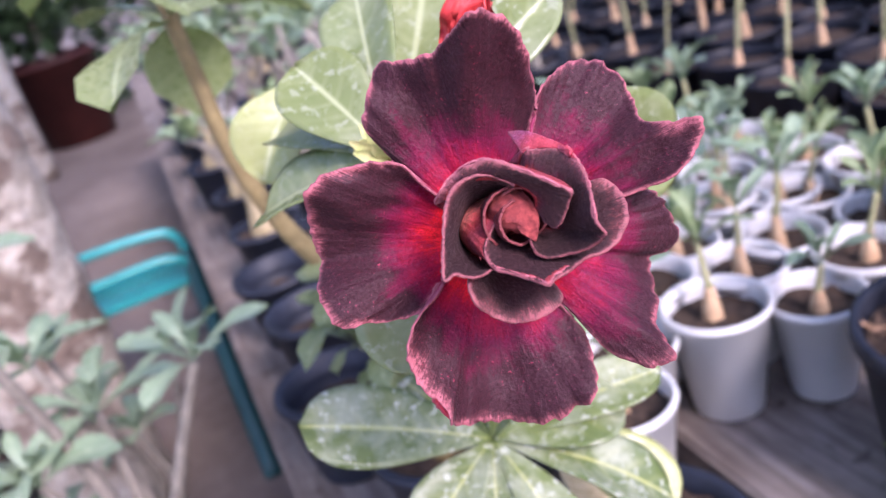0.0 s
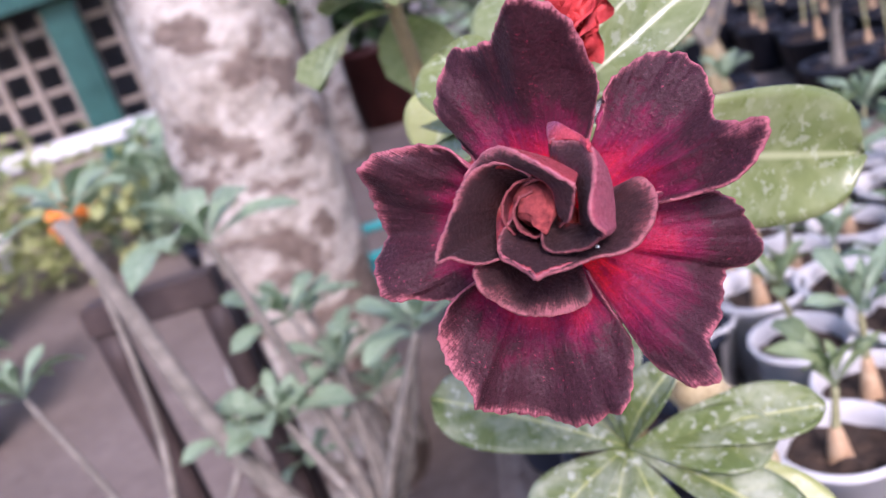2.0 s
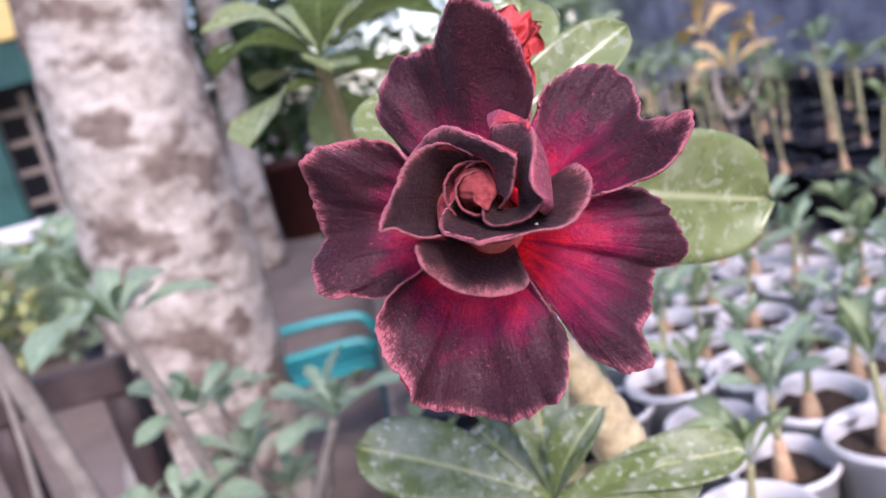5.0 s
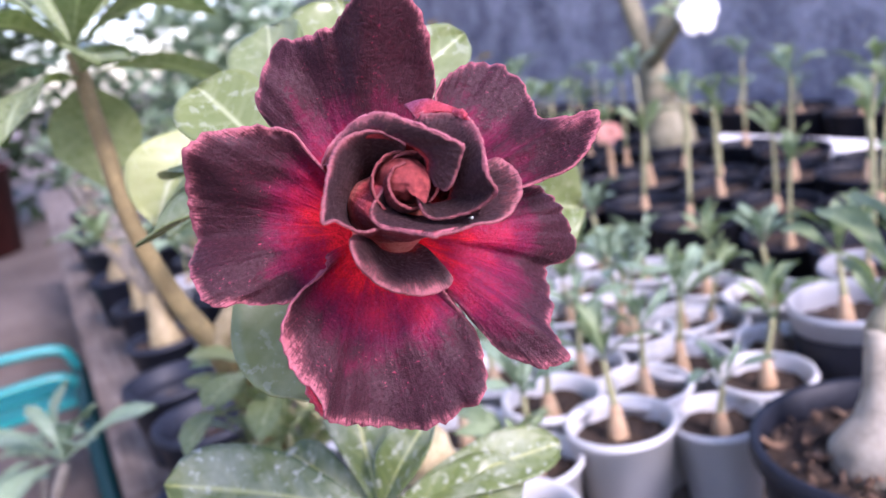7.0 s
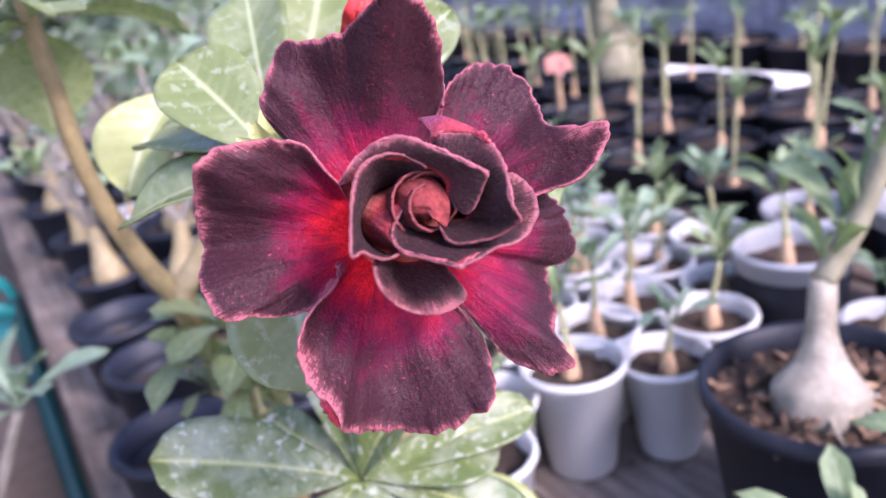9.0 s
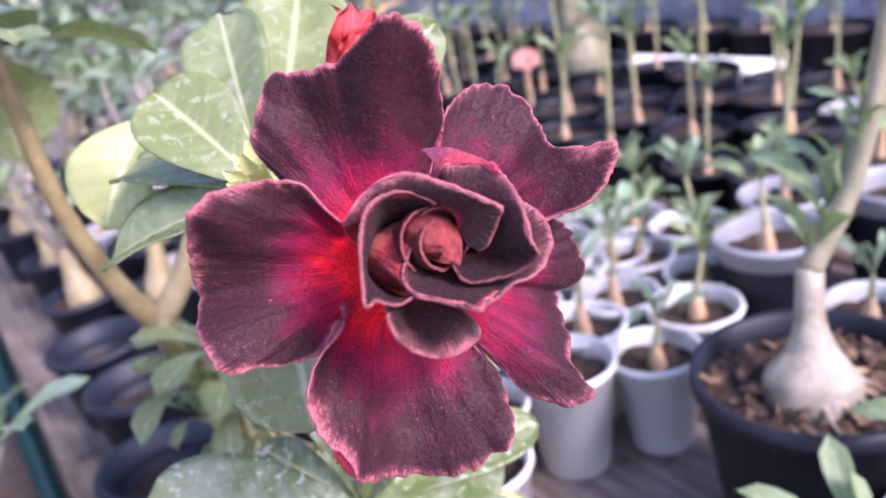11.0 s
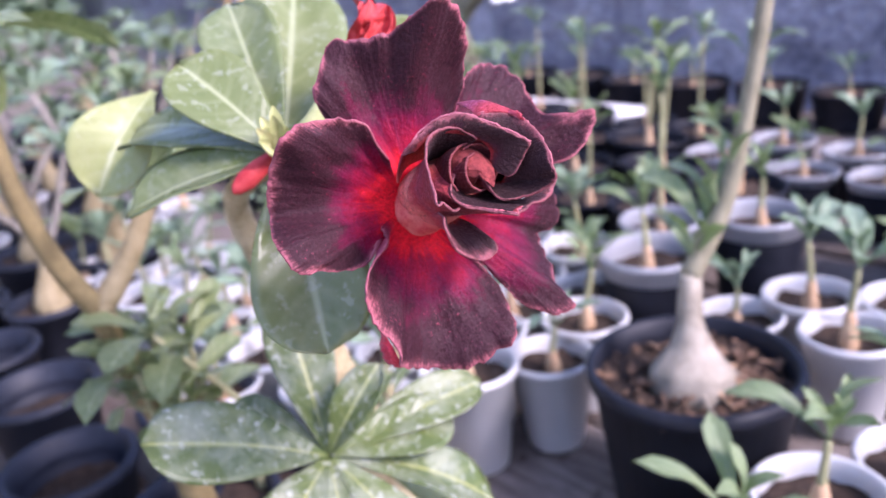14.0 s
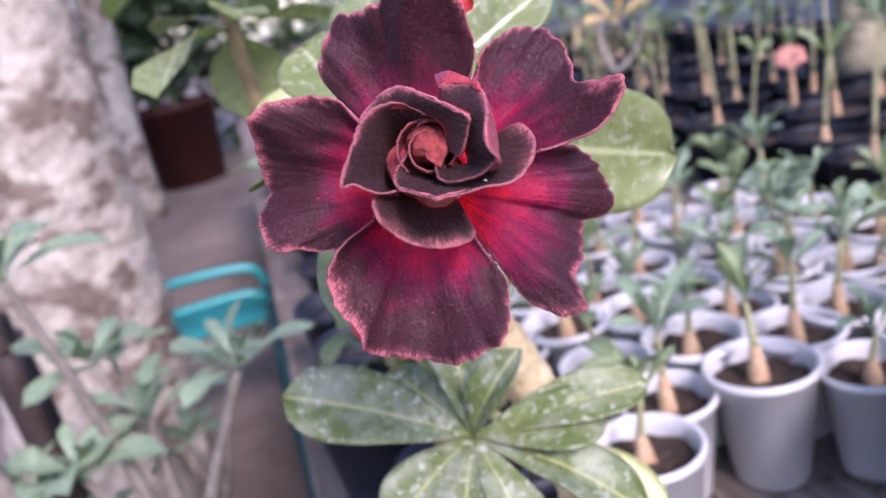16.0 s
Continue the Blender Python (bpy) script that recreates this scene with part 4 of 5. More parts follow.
place(cups, near + far, rnd)

cloudy = [seedling_cup(k, rnd, 0.046, 0.036, 0.125, CLEAR, stem=0.055, leaf=0.042, label="cloudy plastic cup of dark soil with a seedling", group="cloudy cups on the bench", dark=BLACK) for k in range(2)]
place(cloudy, [(0.560, 0.440), (0.668, 0.500), (0.812, 0.235), (0.715, 0.410), (0.900, 0.150), (0.905, 0.290), (0.93, 0.03)], rnd)

def low_cup(p):
    return p[1] <= 0.50 or (p[0] > 1.0 and p[1] <= 0.66)


blacks = [seedling_cup(k, rnd, 0.058, 0.044, 0.098, BLACK, stem=(0.14, 0.17, 0.11)[k], leaf=0.044, label="round black nursery pot with a tall thin seedling", group="black nursery pots on the bench", name="nursery_pot", leaves=7, foot=0.22, leaf_material=(GREEN, BLUE, GREEN)[k]) for k in range(3)]
spots = [(0.745 + 0.132 * i + 0.03 * (j % 2), 0.56 + 0.128 * j - 0.03 * i) for j in range(0, 15) for i in range(0, 4)]
spots += [(1.02 + 0.132 * i, 0.12 + 0.13 * j) for j in range(-2, 3) for i in range(0, 2)]
place(blacks, [p for p in spots if p[0] < 1.25 and not low_cup(p)], rnd, tilt=16.0, grow=(0.9, 1.1))
clear = [seedling_cup(k, rnd, 0.050, 0.040, 0.085, CLEAR, stem=(0.045, 0.06)[k], leaf=0.040, label="low cloudy cup with a pale rim and a seedling", group="cloudy cups before the wall", dark=BLACK, leaf_material=(GREEN, BLUE)[k]) for k in range(2)]
place(clear, [p for p in spots if p[0] < 1.30 and low_cup(p)], rnd, tilt=8.0)
row = [seedling_cup(k, rnd, 0.075, 0.062, 0.082, BLACK, stem=0.045, leaf=0.045, label="low black nursery pot standing along the wall", group="black pots along the wall", name="wall_pot", leaves=7, foot=0.3, leaf_material=BLUE) for k in range(2)]
place(row, [(1.56 + 0.01 * (j % 3), -0.5 + 0.165 * j) for j in range(0, 26)], rnd)

board = part("foam_board", box((1.26, 0.97, BENCH + 0.001), (1.37, 1.40, BENCH + 0.065), 0.004), WHITE)
tagged(board, "white foam board lying behind the black pots", "board")


# ---- large potted desert rose beside the cups ----
def big_pot():
    rnd = random.Random(8)
    t = thing("potted_desert_rose", (0.392, 0.296, BENCH), "black pot with a pale swollen caudex and one tall bare stem", "potted plant")
    part("pot", lathe(pot_profile(0.072, 0.056, 0.130, 0.0025, 0.005, 0.012), 44, "pot"), BLACK, t, "black plastic pot")
    part("soil", soil_disc(0.067, 0.112, rnd, 0.007, 32, 10), SOIL, t)
    for k in range(130):
        a, r = rnd.uniform(0, math.tau), 0.064 * math.sqrt(rnd.random())
        ob = part("husk_chip", CHIPS[k % 6], None, t)
        ob.matrix_basis = pose(r * math.cos(a), r * math.sin(a), 0.116 + rnd.uniform(0, 0.003), rnd.uniform(-40, 40), rnd.uniform(-40, 40), rnd.uniform(0, 360)) @ Matrix.Scale(rnd.uniform(0.4, 1.5), 4)
    c = Vector((-0.004, 0.000, 0.108))
    part("caudex", tube([c + Vector(p) for p in ((0, 0, -0.01), (0, 0, 0.004), (0.001, 0.001, 0.018), (0.005, 0.003, 0.033), (0.009, 0.006, 0.050), (0.014, 0.009, 0.085))], (0.0235, 0.0290, 0.0280, 0.0160, 0.0100, 0.0080), 28, "caudex", 0.14), CAUDEX, t, "pale grey swollen caudex")
    for k, a in enumerate((-2.3, -1.9, -1.5, -1.15, -0.8, -0.4, 0.3)):
        part("root", tube([c + Vector((0.024 * math.cos(a), 0.024 * math.sin(a), 0.014)), c + Vector((0.034 * math.cos(a), 0.034 * math.sin(a), 0.010)), c + Vector((0.046 * math.cos(a + 0.1), 0.046 * math.sin(a + 0.1), 0.003))], (0.0022, 0.0016, 0.0009), 8, "root", 0.15), ORANGE if k % 2 else CAUDEX, t, "thin pale surface root")
    part("stem", tube([c + Vector(p) for p in ((0.014, 0.009, 0.083), (0.035, -0.007, 0.14), (0.045, -0.018, 0.22), (0.049, -0.026, 0.30), (0.053, -0.037, 0.44), (0.058, -0.048, 0.58))], (0.0080, 0.0064, 0.0056, 0.0054, 0.005, 0.0045), 14, "stem", 0.06, 0.015), OLIVE, t, "tall bare olive-brown stem")
    for x, y, z, n, size in ((0.016, 0.008, 0.090, 6, 0.055), (0.024, 0.002, 0.108, 5, 0.060), (0.030, -0.003, 0.128, 5, 0.058), (0.036, -0.008, 0.148, 4, 0.050), (0.040, -0.012, 0.172, 3, 0.040)):
        rosette(t, c + Vector((x, y, z)), n, size, GREEN, rnd, (42, 80), wide=0.7)
    rosette(t, c + Vector((0.064, -0.052, 0.58)), 9, 0.09, GREEN, rnd)
    return t


def chip_mesh(seed):
    bm = bmesh.new()
    bmesh.ops.create_icosphere(bm, subdivisions=1, radius=1.0)
    for v in bm.verts:
        v.co *= 1 + 0.35 * noise.noise(v.co * 1.7 + Vector((seed * 9, 0, 0)))
        v.co = Vector((v.co.x * (0.004 + 0.0012 * seed), v.co.y * (0.0030 - 0.0004 * seed), v.co.z * 0.0014 + (0.0006 * seed * v.co.x * v.co.x)))
    me = bpy.data.meshes.new("husk_chip")
    bm.to_mesh(me)
    bm.free()
    me.materials.append(CHIP)
    return me


CHIPS = [chip_mesh(k) for k in range(6)]
big_pot()


# ---- row of slate pots along the bench's edge ----
def slate_pot(rnd, plant_kind):
    t = thing("slate_pot", (0, 0, 0), "round slate plastic pot with dry soil at the bench edge" if not plant_kind else "slate pot with a tan swollen desert rose stem", "plant pot", "slate pots along the bench edge")
    part("pot", lathe(pot_profile(0.048, 0.038, 0.088, 0.003, 0.005, 0.009, ledges=2), 36, "pot"), SLATE, t)
    part("soil", soil_disc(0.0405 if not plant_kind else 0.0425, 0.056 if not plant_kind else 0.075, rnd, 0.007), SOIL, t)
    if plant_kind:
        z = 0.073
        part("caudex", tube([(0, 0, z - 0.01), (0.002, 0, z + 0.01), (0.006, 0.003, z + 0.04), (0.010, 0.006, z + 0.075)], (0.022, 0.021, 0.012, 0.007), 14, "caudex", 0.2), TAN, t, "tan swollen caudex")
        for k in range(3):
            a = k * 2.1 + rnd.uniform(-0.4, 0.4)
            top = Vector((0.010 + 0.05 * math.cos(a), 0.006 + 0.05 * math.sin(a), z + 0.15 + rnd.uniform(-0.03, 0.05)))
            part("branch", tube([(0.010, 0.006, z + 0.072), (0.010 + 0.02 * math.cos(a), 0.006 + 0.02 * math.sin(a), z + 0.105), top], (0.006, 0.0048, 0.0035), 8, "branch", steps=4), GREYSTEM, t)
            rosette(t, top, 8, 0.06, (BLUE, GREEN)[k % 2], rnd)
    return t


rnd = random.Random(21)
place([slate_pot(rnd, False)], [(0.064, 0.908), (0.076, 0.772), (0.052, 0.630), (0.165, 0.640)], rnd, grow=(0.98, 1.05))
potted = [slate_pot(rnd, True) for k in range(4)]
place(potted, [(0.086, 1.085), (0.088, 1.30), (0.075, 1.52), (0.20, 1.17), (0.22, 1.42), (0.09, 1.78), (0.33, 1.30), (0.21, 1.70), (0.36, 1.58), (0.47, 1.36), (0.08, 2.06), (0.25, 1.98), (0.42, 1.86), (0.56, 1.60), (0.60, 1.92), (0.10, 2.40), (0.33, 2.30), (0.52, 2.22), (0.70, 2.35), (0.20, 2.75), (0.45, 2.70), (0.72, 2.75), (0.98, 2.55), (0.95, 2.95), (1.22, 2.75), (0.30, 3.15), (0.62, 3.2), (1.25, 3.3), (0.16, 1.0), (0.27, 1.06)], rnd, grow=(0.95, 1.25))
for x, y, h in ((0.25, 1.22, 0.05), (0.42, 2.05, 0.07), (0.62, 2.5, 0.05)):
    slab = part("foam_piece", box((x, y, BENCH + 0.001), (x + 0.09, y + 0.16, BENCH + h), 0.004), WHITE)
    tagged(slab, "small white foam piece among the pots", "foam piece")


# ---- forked neighbour ----
def forked_plant():
    rnd = random.Random(31)
    at = Vector((0.100, 0.500, BENCH))
    t = thing("forked_desert_rose", at, "leggy desert rose with a forked brown stem and long leaves", "potted plant")
    part("pot", lathe(pot_profile(0.050, 0.038, 0.085, 0.003, 0.005, 0.009), 32, "pot"), SLATE, t)
    part("soil", soil_disc(0.046, 0.07, rnd), SOIL, t)
    fork = Vector((0.060, 0.470, 0.806)) - at
    top = Vector((0.030, 0.457, 0.975)) - at
    part("trunk", tube([(0, 0, 0.06), (-0.008, -0.008, 0.13), (-0.025, -0.018, 0.20), fork], (0.013, 0.010, 0.0085, 0.0075), 12, "trunk", 0.1), STEM, t, "pale brown stem")
    part("branch", tube([fork, Vector((0.046, 0.468, 0.838)) - at, Vector((0.034, 0.463, 0.885)) - at, Vector((0.031, 0.459, 0.935)) - at, top], (0.0068, 0.0058, 0.0050, 0.0046, 0.0042), 12, "branch", 0.08), STEM, t, "brown branch")
    part("branch", tube([fork, Vector((0.082, 0.462, 0.835)) - at, Vector((0.098, 0.455, 0.868)) - at], (0.0075, 0.0062, 0.0055), 12, "branch", 0.08), TAN, t, "pale tan branch")
    rosette(t, top, 9, 0.082, PALE, rnd, (2, 52), wide=1.35)
    rosette(t, top - Vector((0, 0, 0.014)), 5, 0.085, PALE, rnd, (-30, 10), wide=1.4)
    rosette(t, Vector((0.098, 0.455, 0.868)) - at, 6, 0.06, PALE, rnd, (10, 60))
    return t


forked_plant()


def shoot_plant(name, at, tips, label, leaf, size, pot=None, stem=GREYSTEM, radius=0.007, count=9, seed=0, bend=0.0):
    """A branching plant whose shoots end in rosettes at the tips."""
    rnd = random.Random(seed)
    at = Vector(at)
    t = thing(name, at, label, "potted plant")
    z = 0.0
    if pot:
        rim, base, height, plastic = pot
        part("pot", lathe(pot_profile(rim, base, height, 0.004, 0.006, 0.014), 36, "pot"), plastic, t)
        part("soil", soil_disc(rim - 0.008, height * 0.86, rnd, 0.006), SOIL, t)
        z = height * 0.84
    mean = sum((Vector(p) for p in tips), Vector()) / len(tips) - at
    knot = Vector((mean.x * 0.35, mean.y * 0.35, z + (mean.z - z) * 0.45))
    part("trunk", tube([(0, 0, z), (knot.x * 0.3, knot.y * 0.3 + bend, (z + knot.z) / 2), knot], (radius * 2.2, radius * 1.6, radius * 1.3), 12, "trunk", 0.15), stem, t)
    for k, p in enumerate(tips):
        tip = Vector(p) - at
        half = knot.lerp(tip, 0.5) + Vector((rnd.uniform(-0.03, 0.03), rnd.uniform(-0.03, 0.03), -0.02))
        part("branch", tube([knot, half, tip], (radius * 1.1, radius * 0.8, radius * 0.5), 9, "branch", 0.1), stem, t)
        rosette(t, tip, count, size * rnd.uniform(0.95, 1.2), leaf, rnd, (0, 62))
    return t


SMALL_TIPS = [(0.086, 0.478, 0.772), (0.064, 0.470, 0.742), (0.112, 0.500, 0.705), (0.084, 0.446, 0.735), (0.098, 0.450, 0.772), (0.077, 0.446, 0.790), (0.064, 0.448, 0.771), (0.081, 0.440, 0.752), (0.095, 0.458, 0.722)]
shoot_plant("small_desert_rose", (0.150, 0.505, BENCH), SMALL_TIPS, "small bushy desert rose with pale green leaves", PALE, 0.050, (0.036, 0.027, 0.07, SLATE), GREENSTEM, 0.003, 8, 3)
bush = shoot_plant("desert_rose_bush", (-0.16, 0.74, 0.0), [(-0.042, 0.640, 0.700), (-0.185, 0.790, 0.690), (-0.150, 0.770, 0.630), (-0.215, 0.735, 0.600), (-0.205, 0.706, 0.812)], "branching desert rose with grey stems and green leaf tufts", BLUE, 0.082, (0.11, 0.085, 0.2, SLATE), GREYSTEM, 0.008, 10, 4)
part("limb", tube([Vector(p) - Vector((-0.16, 0.74, 0.0)) for p in ((-0.17, 0.74, 0.36), (-0.225, 0.73, 0.48), (-0.274, 0.72, 0.61), (-0.312, 0.72, 0.79), (-0.332, 0.72, 0.87))], (0.013, 0.0115, 0.0105, 0.009, 0.007), 12, "limb", 0.12), GREYSTEM, bush, "thick bare grey limb")
shoot_plant("desert_rose_bush", (-0.40, 0.66, 0.0), [(-0.345, 0.770, 0.862), (-0.430, 0.700, 0.720), (-0.257, 0.735, 0.600)], "branching desert rose with long grey stems", BLUE, 0.07, (0.11, 0.085, 0.2, SLATE), GREYSTEM, 0.0055, 9, 5)

shoot_plant("desert_rose_bush", (-0.19, 0.95, 0.0), [(-0.182, 0.85, 0.665), (-0.162, 0.83, 0.598), (-0.286, 0.85, 0.544), (-0.24, 0.85, 0.484), (-0.072, 0.85, 0.624), (-0.141, 0.86, 0.543)], "bushy desert rose with crowded grey-green leaf tufts", BLUE, 0.062, (0.11, 0.085, 0.2, SLATE), GREYSTEM, 0.006, 11, 8)

# ---- tree and furniture beside the path ----
tree = thing("tree", (-0.40, 1.60, 0.0), "thick pale mottled tree trunk beside the path", "tree")
part("trunk", tube([(-0.04, -0.03, -0.02), (-0.015, -0.02, 0.25), (0.022, 0.0, 0.6), (0.040, 0.0, 0.9), (0.048, 0.0, 1.2), (0.07, 0.01, 1.7), (0.16, 0.05, 2.6)], (0.21, 0.180, 0.162, 0.152, 0.145, 0.135, 0.12), 40, "trunk", 0.07, 0.0, 12), BARK, tree, "pale beige bark with brown patches")


def crown(name, centre, size, count, leaf, material, seed, squash=0.6):
    """A loose crown of many leaves, one mesh."""
    r = random.Random(seed)
    verts, faces, ac, al = [], [], [], []
    for k in range(count):
        while True:
            p = Vector((r.uniform(-1, 1), r.uniform(-1, 1), r.uniform(-1, 1)))
            if 0.15 < p.length < 1 and noise.noise(p * 2.2 + Vector((seed, 0, 0))) > -0.12:
                break
        p = Vector((p.x * size[0], p.y * size[1], p.z * size[2])) + Vector(centre)
        m = pose(*p, r.uniform(-60, 60), r.uniform(-60, 60), r.uniform(0, 360))
        n = len(verts)
        w = leaf * r.uniform(0.7, 1.3)
        for i, (x, y, z) in enumerate(((0, 0, 0), (0.28, 0.45, 0.06), (0.22, 0.8, 0.02), (0, 1.05, -0.08), (-0.22, 0.8, 0.02), (-0.28, 0.45, 0.06))):
            verts.append(m @ Vector((x * w, y * w, z * w)))
            ac.append((0, 1, 0.8, 0, -0.8, -1)[i])
            al.append(y)
        faces += [(n, n + 1, n + 2, n + 3), (n, n + 3, n + 4, n + 5)]
    me = mesh_from(name, verts, faces, {"across": ac, "along": al}, False)
    me.materials.append(material)
    return me


for k in range(4):
    a = k * 1.6 + 0.4
    part("limb", tube([(0.16, 0.05, 2.5), (0.16 + 0.4 * math.cos(a), 0.05 + 0.4 * math.sin(a), 3.0), (0.16 + 1.0 * math.cos(a), 0.05 + 1.0 * math.sin(a), 3.5)], (0.08, 0.06, 0.03), 12, "limb", 0.1), BARK, tree)
part("crown", crown("crown", (0.1, 0.3, 4.0), (1.5, 1.5, 0.8), 1500, 0.16, BLUE, 71), BLUE, tree, "loose green crown")


def teal_chair():
    t = thing("metal_chair", (-0.25, 1.86, 0.0), "teal painted tubular metal chair with flat slats", "chair")
    part("arm", tube([(-0.22, 0, 0.40), (-0.20, 0, 0.445), (0.0, 0, 0.460), (0.16, 0, 0.452), (0.203, 0, 0.425), (0.212, 0, 0.37)], (0.011,) * 6, 12, "arm"), TEAL, t, "bent teal tube")
    part("seat_rail", tube([(-0.22, -0.02, 0.36), (-0.18, -0.02, 0.385), (0.10, -0.02, 0.395), (0.18, -0.02, 0.387), (0.21, -0.02, 0.355)], (0.012,) * 5, 12, "seat_rail"), TEAL, t)
    part("slat", box((-0.21, -0.02, 0.318), (0.20, 0.045, 0.332), 0.004), TEAL, t, "flat teal slat")
    for k in range(2):
        part("slat", box((-0.21, 0.07 + 0.09 * k, 0.300), (0.20, 0.13 + 0.09 * k, 0.312), 0.004), TEAL, t, "flat teal slat")
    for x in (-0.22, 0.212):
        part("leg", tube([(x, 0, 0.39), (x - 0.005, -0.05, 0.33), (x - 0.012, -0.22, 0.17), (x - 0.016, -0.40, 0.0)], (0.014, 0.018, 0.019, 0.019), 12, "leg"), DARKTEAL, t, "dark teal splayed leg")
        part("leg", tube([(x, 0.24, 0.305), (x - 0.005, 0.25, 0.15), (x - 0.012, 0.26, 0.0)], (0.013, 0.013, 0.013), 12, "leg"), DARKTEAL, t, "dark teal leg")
    return t


teal_chair()


def brown_stand():
    t = thing("wooden_stand", (-0.41, 0.86, 0.0), "dark brown wooden plant stand with splayed legs", "stand")
    part("top_rail", box((-0.015, -0.02, 0.712), (0.143, 0.02, 0.748), 0.003), BROWNWOOD, t)
    part("stretcher", box((0.02, 0.0, 0.30), (0.115, 0.02, 0.325), 0.003), BROWNWOOD, t)
    for x, y, top in ((0.0, 0.0, 0.711), (0.128, 0.0, 0.711), (0.105, 0.10, 0.70)):
        part("leg", tube([(x, y, top), (x + 0.010, y, 0.36), (x + 0.020, y, 0.0)], (0.019, 0.018, 0.016), 4, "leg"), BROWNWOOD, t)
    return t


brown_stand()

# ---- beyond the bench: red pot, slim trunk, hedge ----
red = thing("red_pot", (-0.46, 6.3, 0.0), "large red pot with leafy shrub, both coloured dark for tree shade", "potted plant")
part("pot", lathe(pot_profile(0.30, 0.24, 0.60, 0.01, 0.02, 0.05), 36, "pot"), SHADED_CLAY, red)
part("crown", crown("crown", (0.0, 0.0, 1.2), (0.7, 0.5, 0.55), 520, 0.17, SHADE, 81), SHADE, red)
part("trunk", tube([(0, 0, 0.3), (0.02, 0.02, 0.6), (0, 0.05, 0.9)], (0.03, 0.025, 0.015), 10, "trunk"), GREYSTEM, red)
slim = thing("slim_tree", (-0.72, 5.3, 0.0), "slim pale trunk of a young tree", "tree")
part("trunk", tube([(0, 0, 0), (0.02, 0, 0.5), (0.06, 0.02, 1.0), (0.12, 0.05, 1.8), (0.2, 0.1, 2.6)], (0.12, 0.10, 0.09, 0.08, 0.07), 18, "trunk", 0.08), BARK, slim)
part("crown", crown("crown", (0.2, 0.2, 3.0), (0.8, 0.8, 0.6), 500, 0.15, BLUE, 83), BLUE, slim)
# hedges in SHADE have the tree shade in their leaf colour
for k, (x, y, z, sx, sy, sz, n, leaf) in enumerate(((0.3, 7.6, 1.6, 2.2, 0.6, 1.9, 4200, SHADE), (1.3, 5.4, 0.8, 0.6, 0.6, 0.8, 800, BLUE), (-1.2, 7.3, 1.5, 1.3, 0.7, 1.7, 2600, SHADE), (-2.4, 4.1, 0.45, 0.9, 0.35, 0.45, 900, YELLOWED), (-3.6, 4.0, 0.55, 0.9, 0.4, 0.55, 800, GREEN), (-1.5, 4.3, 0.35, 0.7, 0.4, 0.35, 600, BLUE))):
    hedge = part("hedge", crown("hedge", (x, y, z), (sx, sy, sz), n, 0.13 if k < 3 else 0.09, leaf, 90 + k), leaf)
    tagged(hedge, "dense leafy garden shrubs behind the nursery pots" if k < 3 else "low mixed flower bed before the house", "shrubs", kind="stuff")


# ---- house ----
def house():
    t = thing("house", (-2.6, 5.0, 0.0), "yellow-fronted house with white columns, green awning and cream grille", "house")
    # back wall with the porch's shade put into its colour
    part("wall", box((-4.0, 1.2, 0.0), (1.4, 1.4, 2.6), 0.0), SHADOWY, t, "porch wall, coloured near-black for the shade")
    part("fascia", box((-4.0, -0.20, 1.70), (1.4, -0.12, 2.6), 0.004), YELLOW, t, "deep yellow fascia board")
    part("roof", box((-4.0, -0.118, 2.55), (1.4, 1.4, 2.62), 0.0), YELLOW, t)
    part("awning", box((-0.28, -0.17, 1.46), (1.4, -0.13, 1.698), 0.003), DARKGREEN, t, "dark green awning")
    for x in (-0.52, -3.2):
        part("column", box((x, -0.10, 0.0), (x + 0.20, 0.10, 1.70), 0.008), WHITE, t, "white square column")
    for k in range(2):
        a = k * -2.66
        part("arch", tube([(a - 0.42, -0.02, 1.42), (a - 0.62, -0.02, 1.60), (a - 0.95, -0.02, 1.70)], (0.06, 0.08, 0.08), 8, "arch"), WHITE, t, "white arch haunch")
    part("green_post", box((0.46, -0.04, 0.0), (0.66, 0.02, 1.45), 0.004), DARKGREEN, t, "green painted post")
    part("ledge", box((-0.3, -0.06, 0.60), (1.4, 0.10, 0.70), 0.005), WHITE, t, "white ledge")
    part("low_wall", box((-0.3, -0.02, 0.0), (1.4, 0.06, 0.60), 0.0), GRILLE, t)
    for k in range(8):
        part("grille_bar", box((-0.26 + 0.21 * k, 0.10, 0.70), (-0.215 + 0.21 * k, 0.14, 1.44), 0.003), GRILLE, t)
    for k in range(4):
        part("grille_rail", box((-0.28, 0.141, 0.78 + 0.18 * k), (1.4, 0.17, 0.82 + 0.18 * k), 0.003), GRILLE, t)
    return t


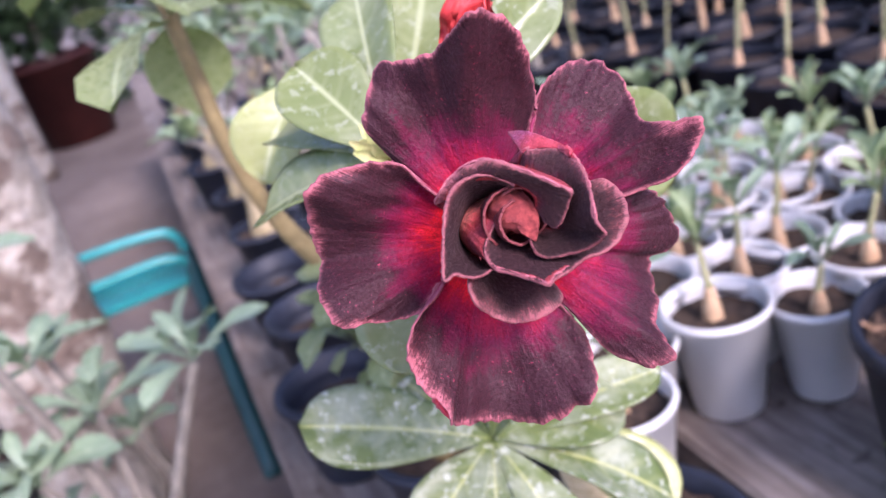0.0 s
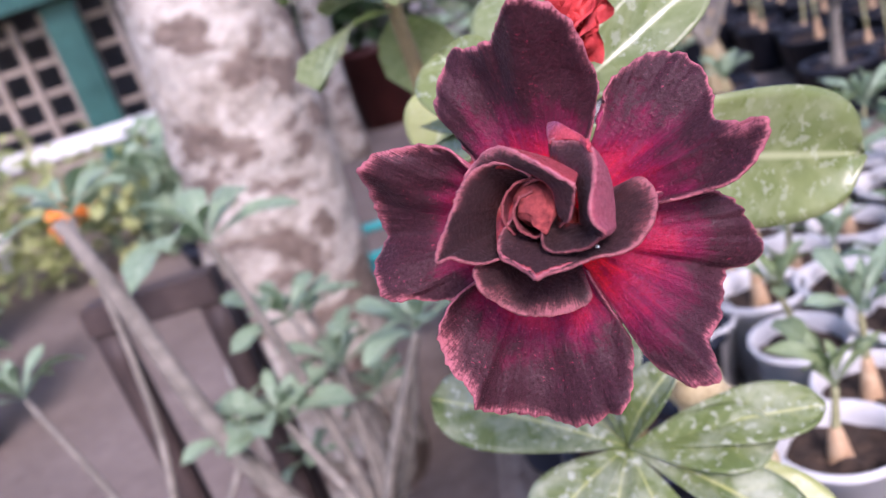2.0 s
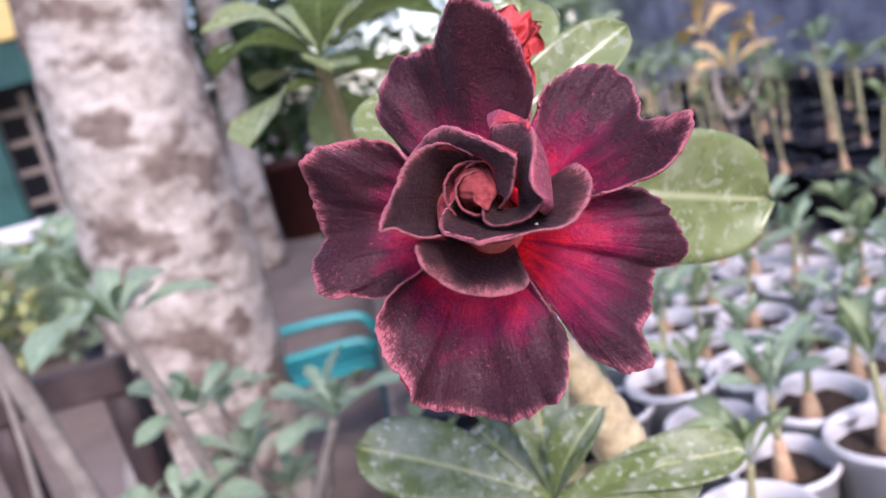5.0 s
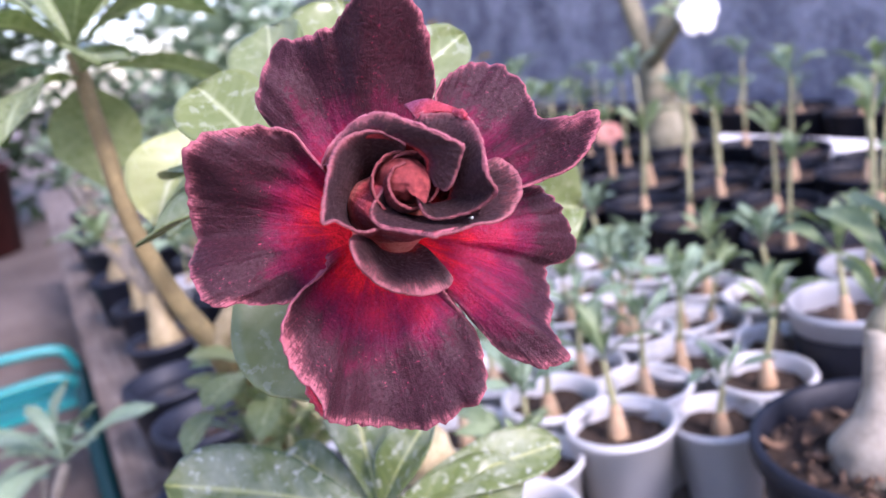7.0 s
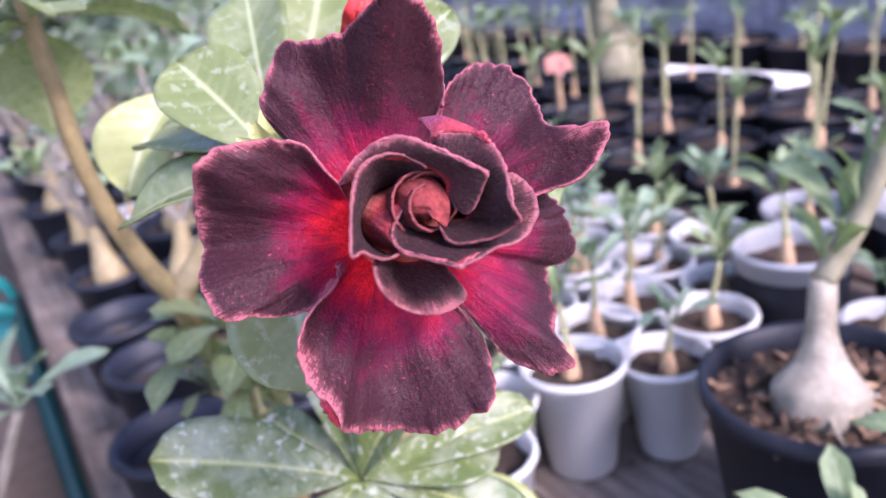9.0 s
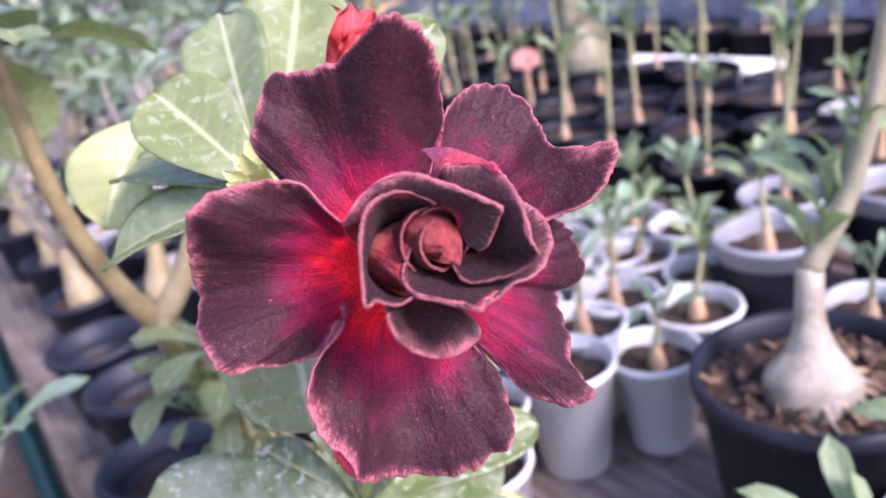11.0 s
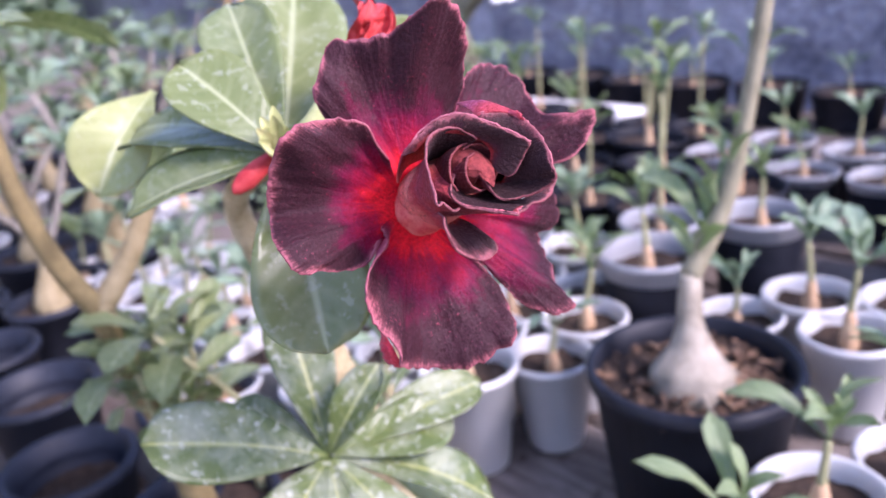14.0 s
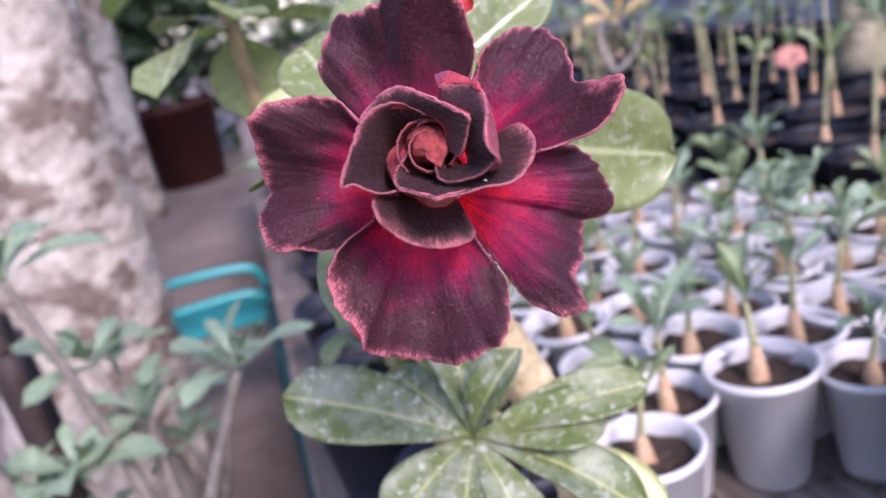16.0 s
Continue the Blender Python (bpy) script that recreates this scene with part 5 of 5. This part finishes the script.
house()
for k, (x, y, z) in enumerate(((-3.25, 4.2, 0.95), (-2.62, 4.3, 1.15), (-2.9, 3.9, 0.5), (-1.9, 3.8, 0.45))):
    fl = part("flower_cluster", crown("flower_cluster", (0, 0, 0), (0.10, 0.10, 0.10), 60, 0.07, FLOWER_O, 120 + k), FLOWER_O)
    fl.location = (x, y, z)
    tagged(fl, "cluster of orange garden flowers", "flowers", "orange flowers by the house", kind="stuff")
for k, (x, y, h, r, mat) in enumerate(((-2.95, 3.75, 0.38, 0.19, TERRACOTTA), (-2.55, 2.65, 0.30, 0.16, SLATE), (-1.77, 2.25, 0.09, 0.11, TERRACOTTA), (-2.33, 3.10, 0.30, 0.15, SLATE), (-1.05, 3.2, 0.25, 0.16, SLATE))):
    t = thing("garden_pot", (x, y, 0.0), "dark garden pot with a leafy plant on the ground" if mat is SLATE else "terracotta garden pot with a leafy plant", "potted plant", "garden pots on the ground")
    part("pot", lathe(pot_profile(r, r * 0.75, h, 0.008, 0.01, 0.03), 32, "pot"), mat, t)
    part("soil", soil_disc(r - 0.015, h * 0.85, random.Random(k), 0.01), SOIL, t)
    part("stem", tube([(0, 0, h * 0.8), (0.02, 0.01, h + 0.15), (0.0, 0.02, h + 0.3)], (0.02, 0.014, 0.008), 8, "stem"), GREYSTEM, t)
    part("foliage", crown("foliage", (0, 0, h + 0.32), (0.26, 0.26, 0.24), 140, 0.12, (BLUE, GREEN)[k % 2], 140 + k), (BLUE, GREEN)[k % 2], t)


# ---- far plants on the bench ----
def flowering_adenium():
    rnd = random.Random(51)
    at = Vector((1.12, 1.27, BENCH))
    t = thing("white_desert_rose", at, "stout forked desert rose with white flowers before the wall", "potted plant")
    part("pot", lathe(pot_profile(0.10, 0.08, 0.11, 0.003, 0.006, 0.012), 32, "pot"), BLACK, t)
    part("soil", soil_disc(0.093, 0.095, rnd), SOIL, t)
    part("caudex", tube([(0.02, 0, 0.08), (0.015, 0, 0.13), (0.0, 0, 0.20), (-0.01, 0, 0.275)], (0.056, 0.050, 0.032, 0.024), 18, "caudex", 0.15), OLIVE, t, "stout tan trunk")
    tips = [(-0.10, -0.02, 0.46), (-0.02, 0.05, 0.50), (-0.11, -0.20, 0.345), (0.06, -0.06, 0.47), (0.02, -0.14, 0.40)]
    for k, p in enumerate(tips):
        p = Vector(p)
        part("branch", tube([(-0.01, 0, 0.265), Vector((-0.01, 0, 0.29)).lerp(p, 0.5) + Vector((0, 0, -0.01)), p], (0.019, 0.013, 0.009), 10, "branch", 0.1), OLIVE, t)
        rosette(t, p, 9, 0.07, GREEN, rnd)
    for p in ((-0.105, -0.228, 0.350), (-0.10, -0.03, 0.50), (0.02, -0.15, 0.43)):
        for j in range(5):
            ob = part("white_petal", shared_leaf(3, FLOWER_W), None, t, "white petal")
            ob.matrix_basis = Matrix.Translation(p) @ pose(0, 0, 0, 80, 0, -30) @ pose(0, 0, 0, 0, 0, 72 * j) @ pose(0, 0, 0, 20, 0, 0) @ Matrix.Diagonal((0.07, 0.036, 0.036, 1))
    return t


flowering_adenium()


def salmon_flower():
    t = thing("salmon_desert_rose", (0.87, 1.125, BENCH), "seedling with a salmon pink flower", "potted plant")
    part("stem", tube([(0, 0, 0.08), (0, 0, 0.13), (0, 0, 0.175)], (0.006, 0.005, 0.004), 8, "stem"), ORANGE, t)
    part("pot", lathe(pot_profile(0.05, 0.04, 0.09, 0.003, 0.005, 0.01), 28, "pot"), BLACK, t)
    part("soil", soil_disc(0.045, 0.075, random.Random(2)), SOIL, t)
    for j in range(6):
        ob = part("salmon_petal", shared_leaf(3, FLOWER_P), None, t)
        ob.matrix_basis = Matrix.Translation((0, 0, 0.178)) @ pose(0, 0, 0, 40, 0, -30) @ pose(0, 0, 0, 0, 0, 60 * j) @ pose(0, 0, 0, 22, 0, 0) @ Matrix.Diagonal((0.045, 0.026, 0.026, 1))
    return t


salmon_flower()
shoot_plant("dry_leaved_plant", (0.66, 1.33, BENCH), [(0.63, 1.30, 0.90), (0.68, 1.36, 0.93), (0.58, 1.12, 0.85), (0.72, 1.30, 0.87)], "thin plant with drying yellow leaves", DRY, 0.085, (0.055, 0.045, 0.10, BLACK), GREYSTEM, 0.005, 5, 11)
place([seedling_cup(9, random.Random(77), stem=0.03, leaf=0.05, label="white plastic cup with a low broad-leaved seedling", leaves=6)], [(0.282, 0.212)], random.Random(2), grow=(0.95, 0.95))
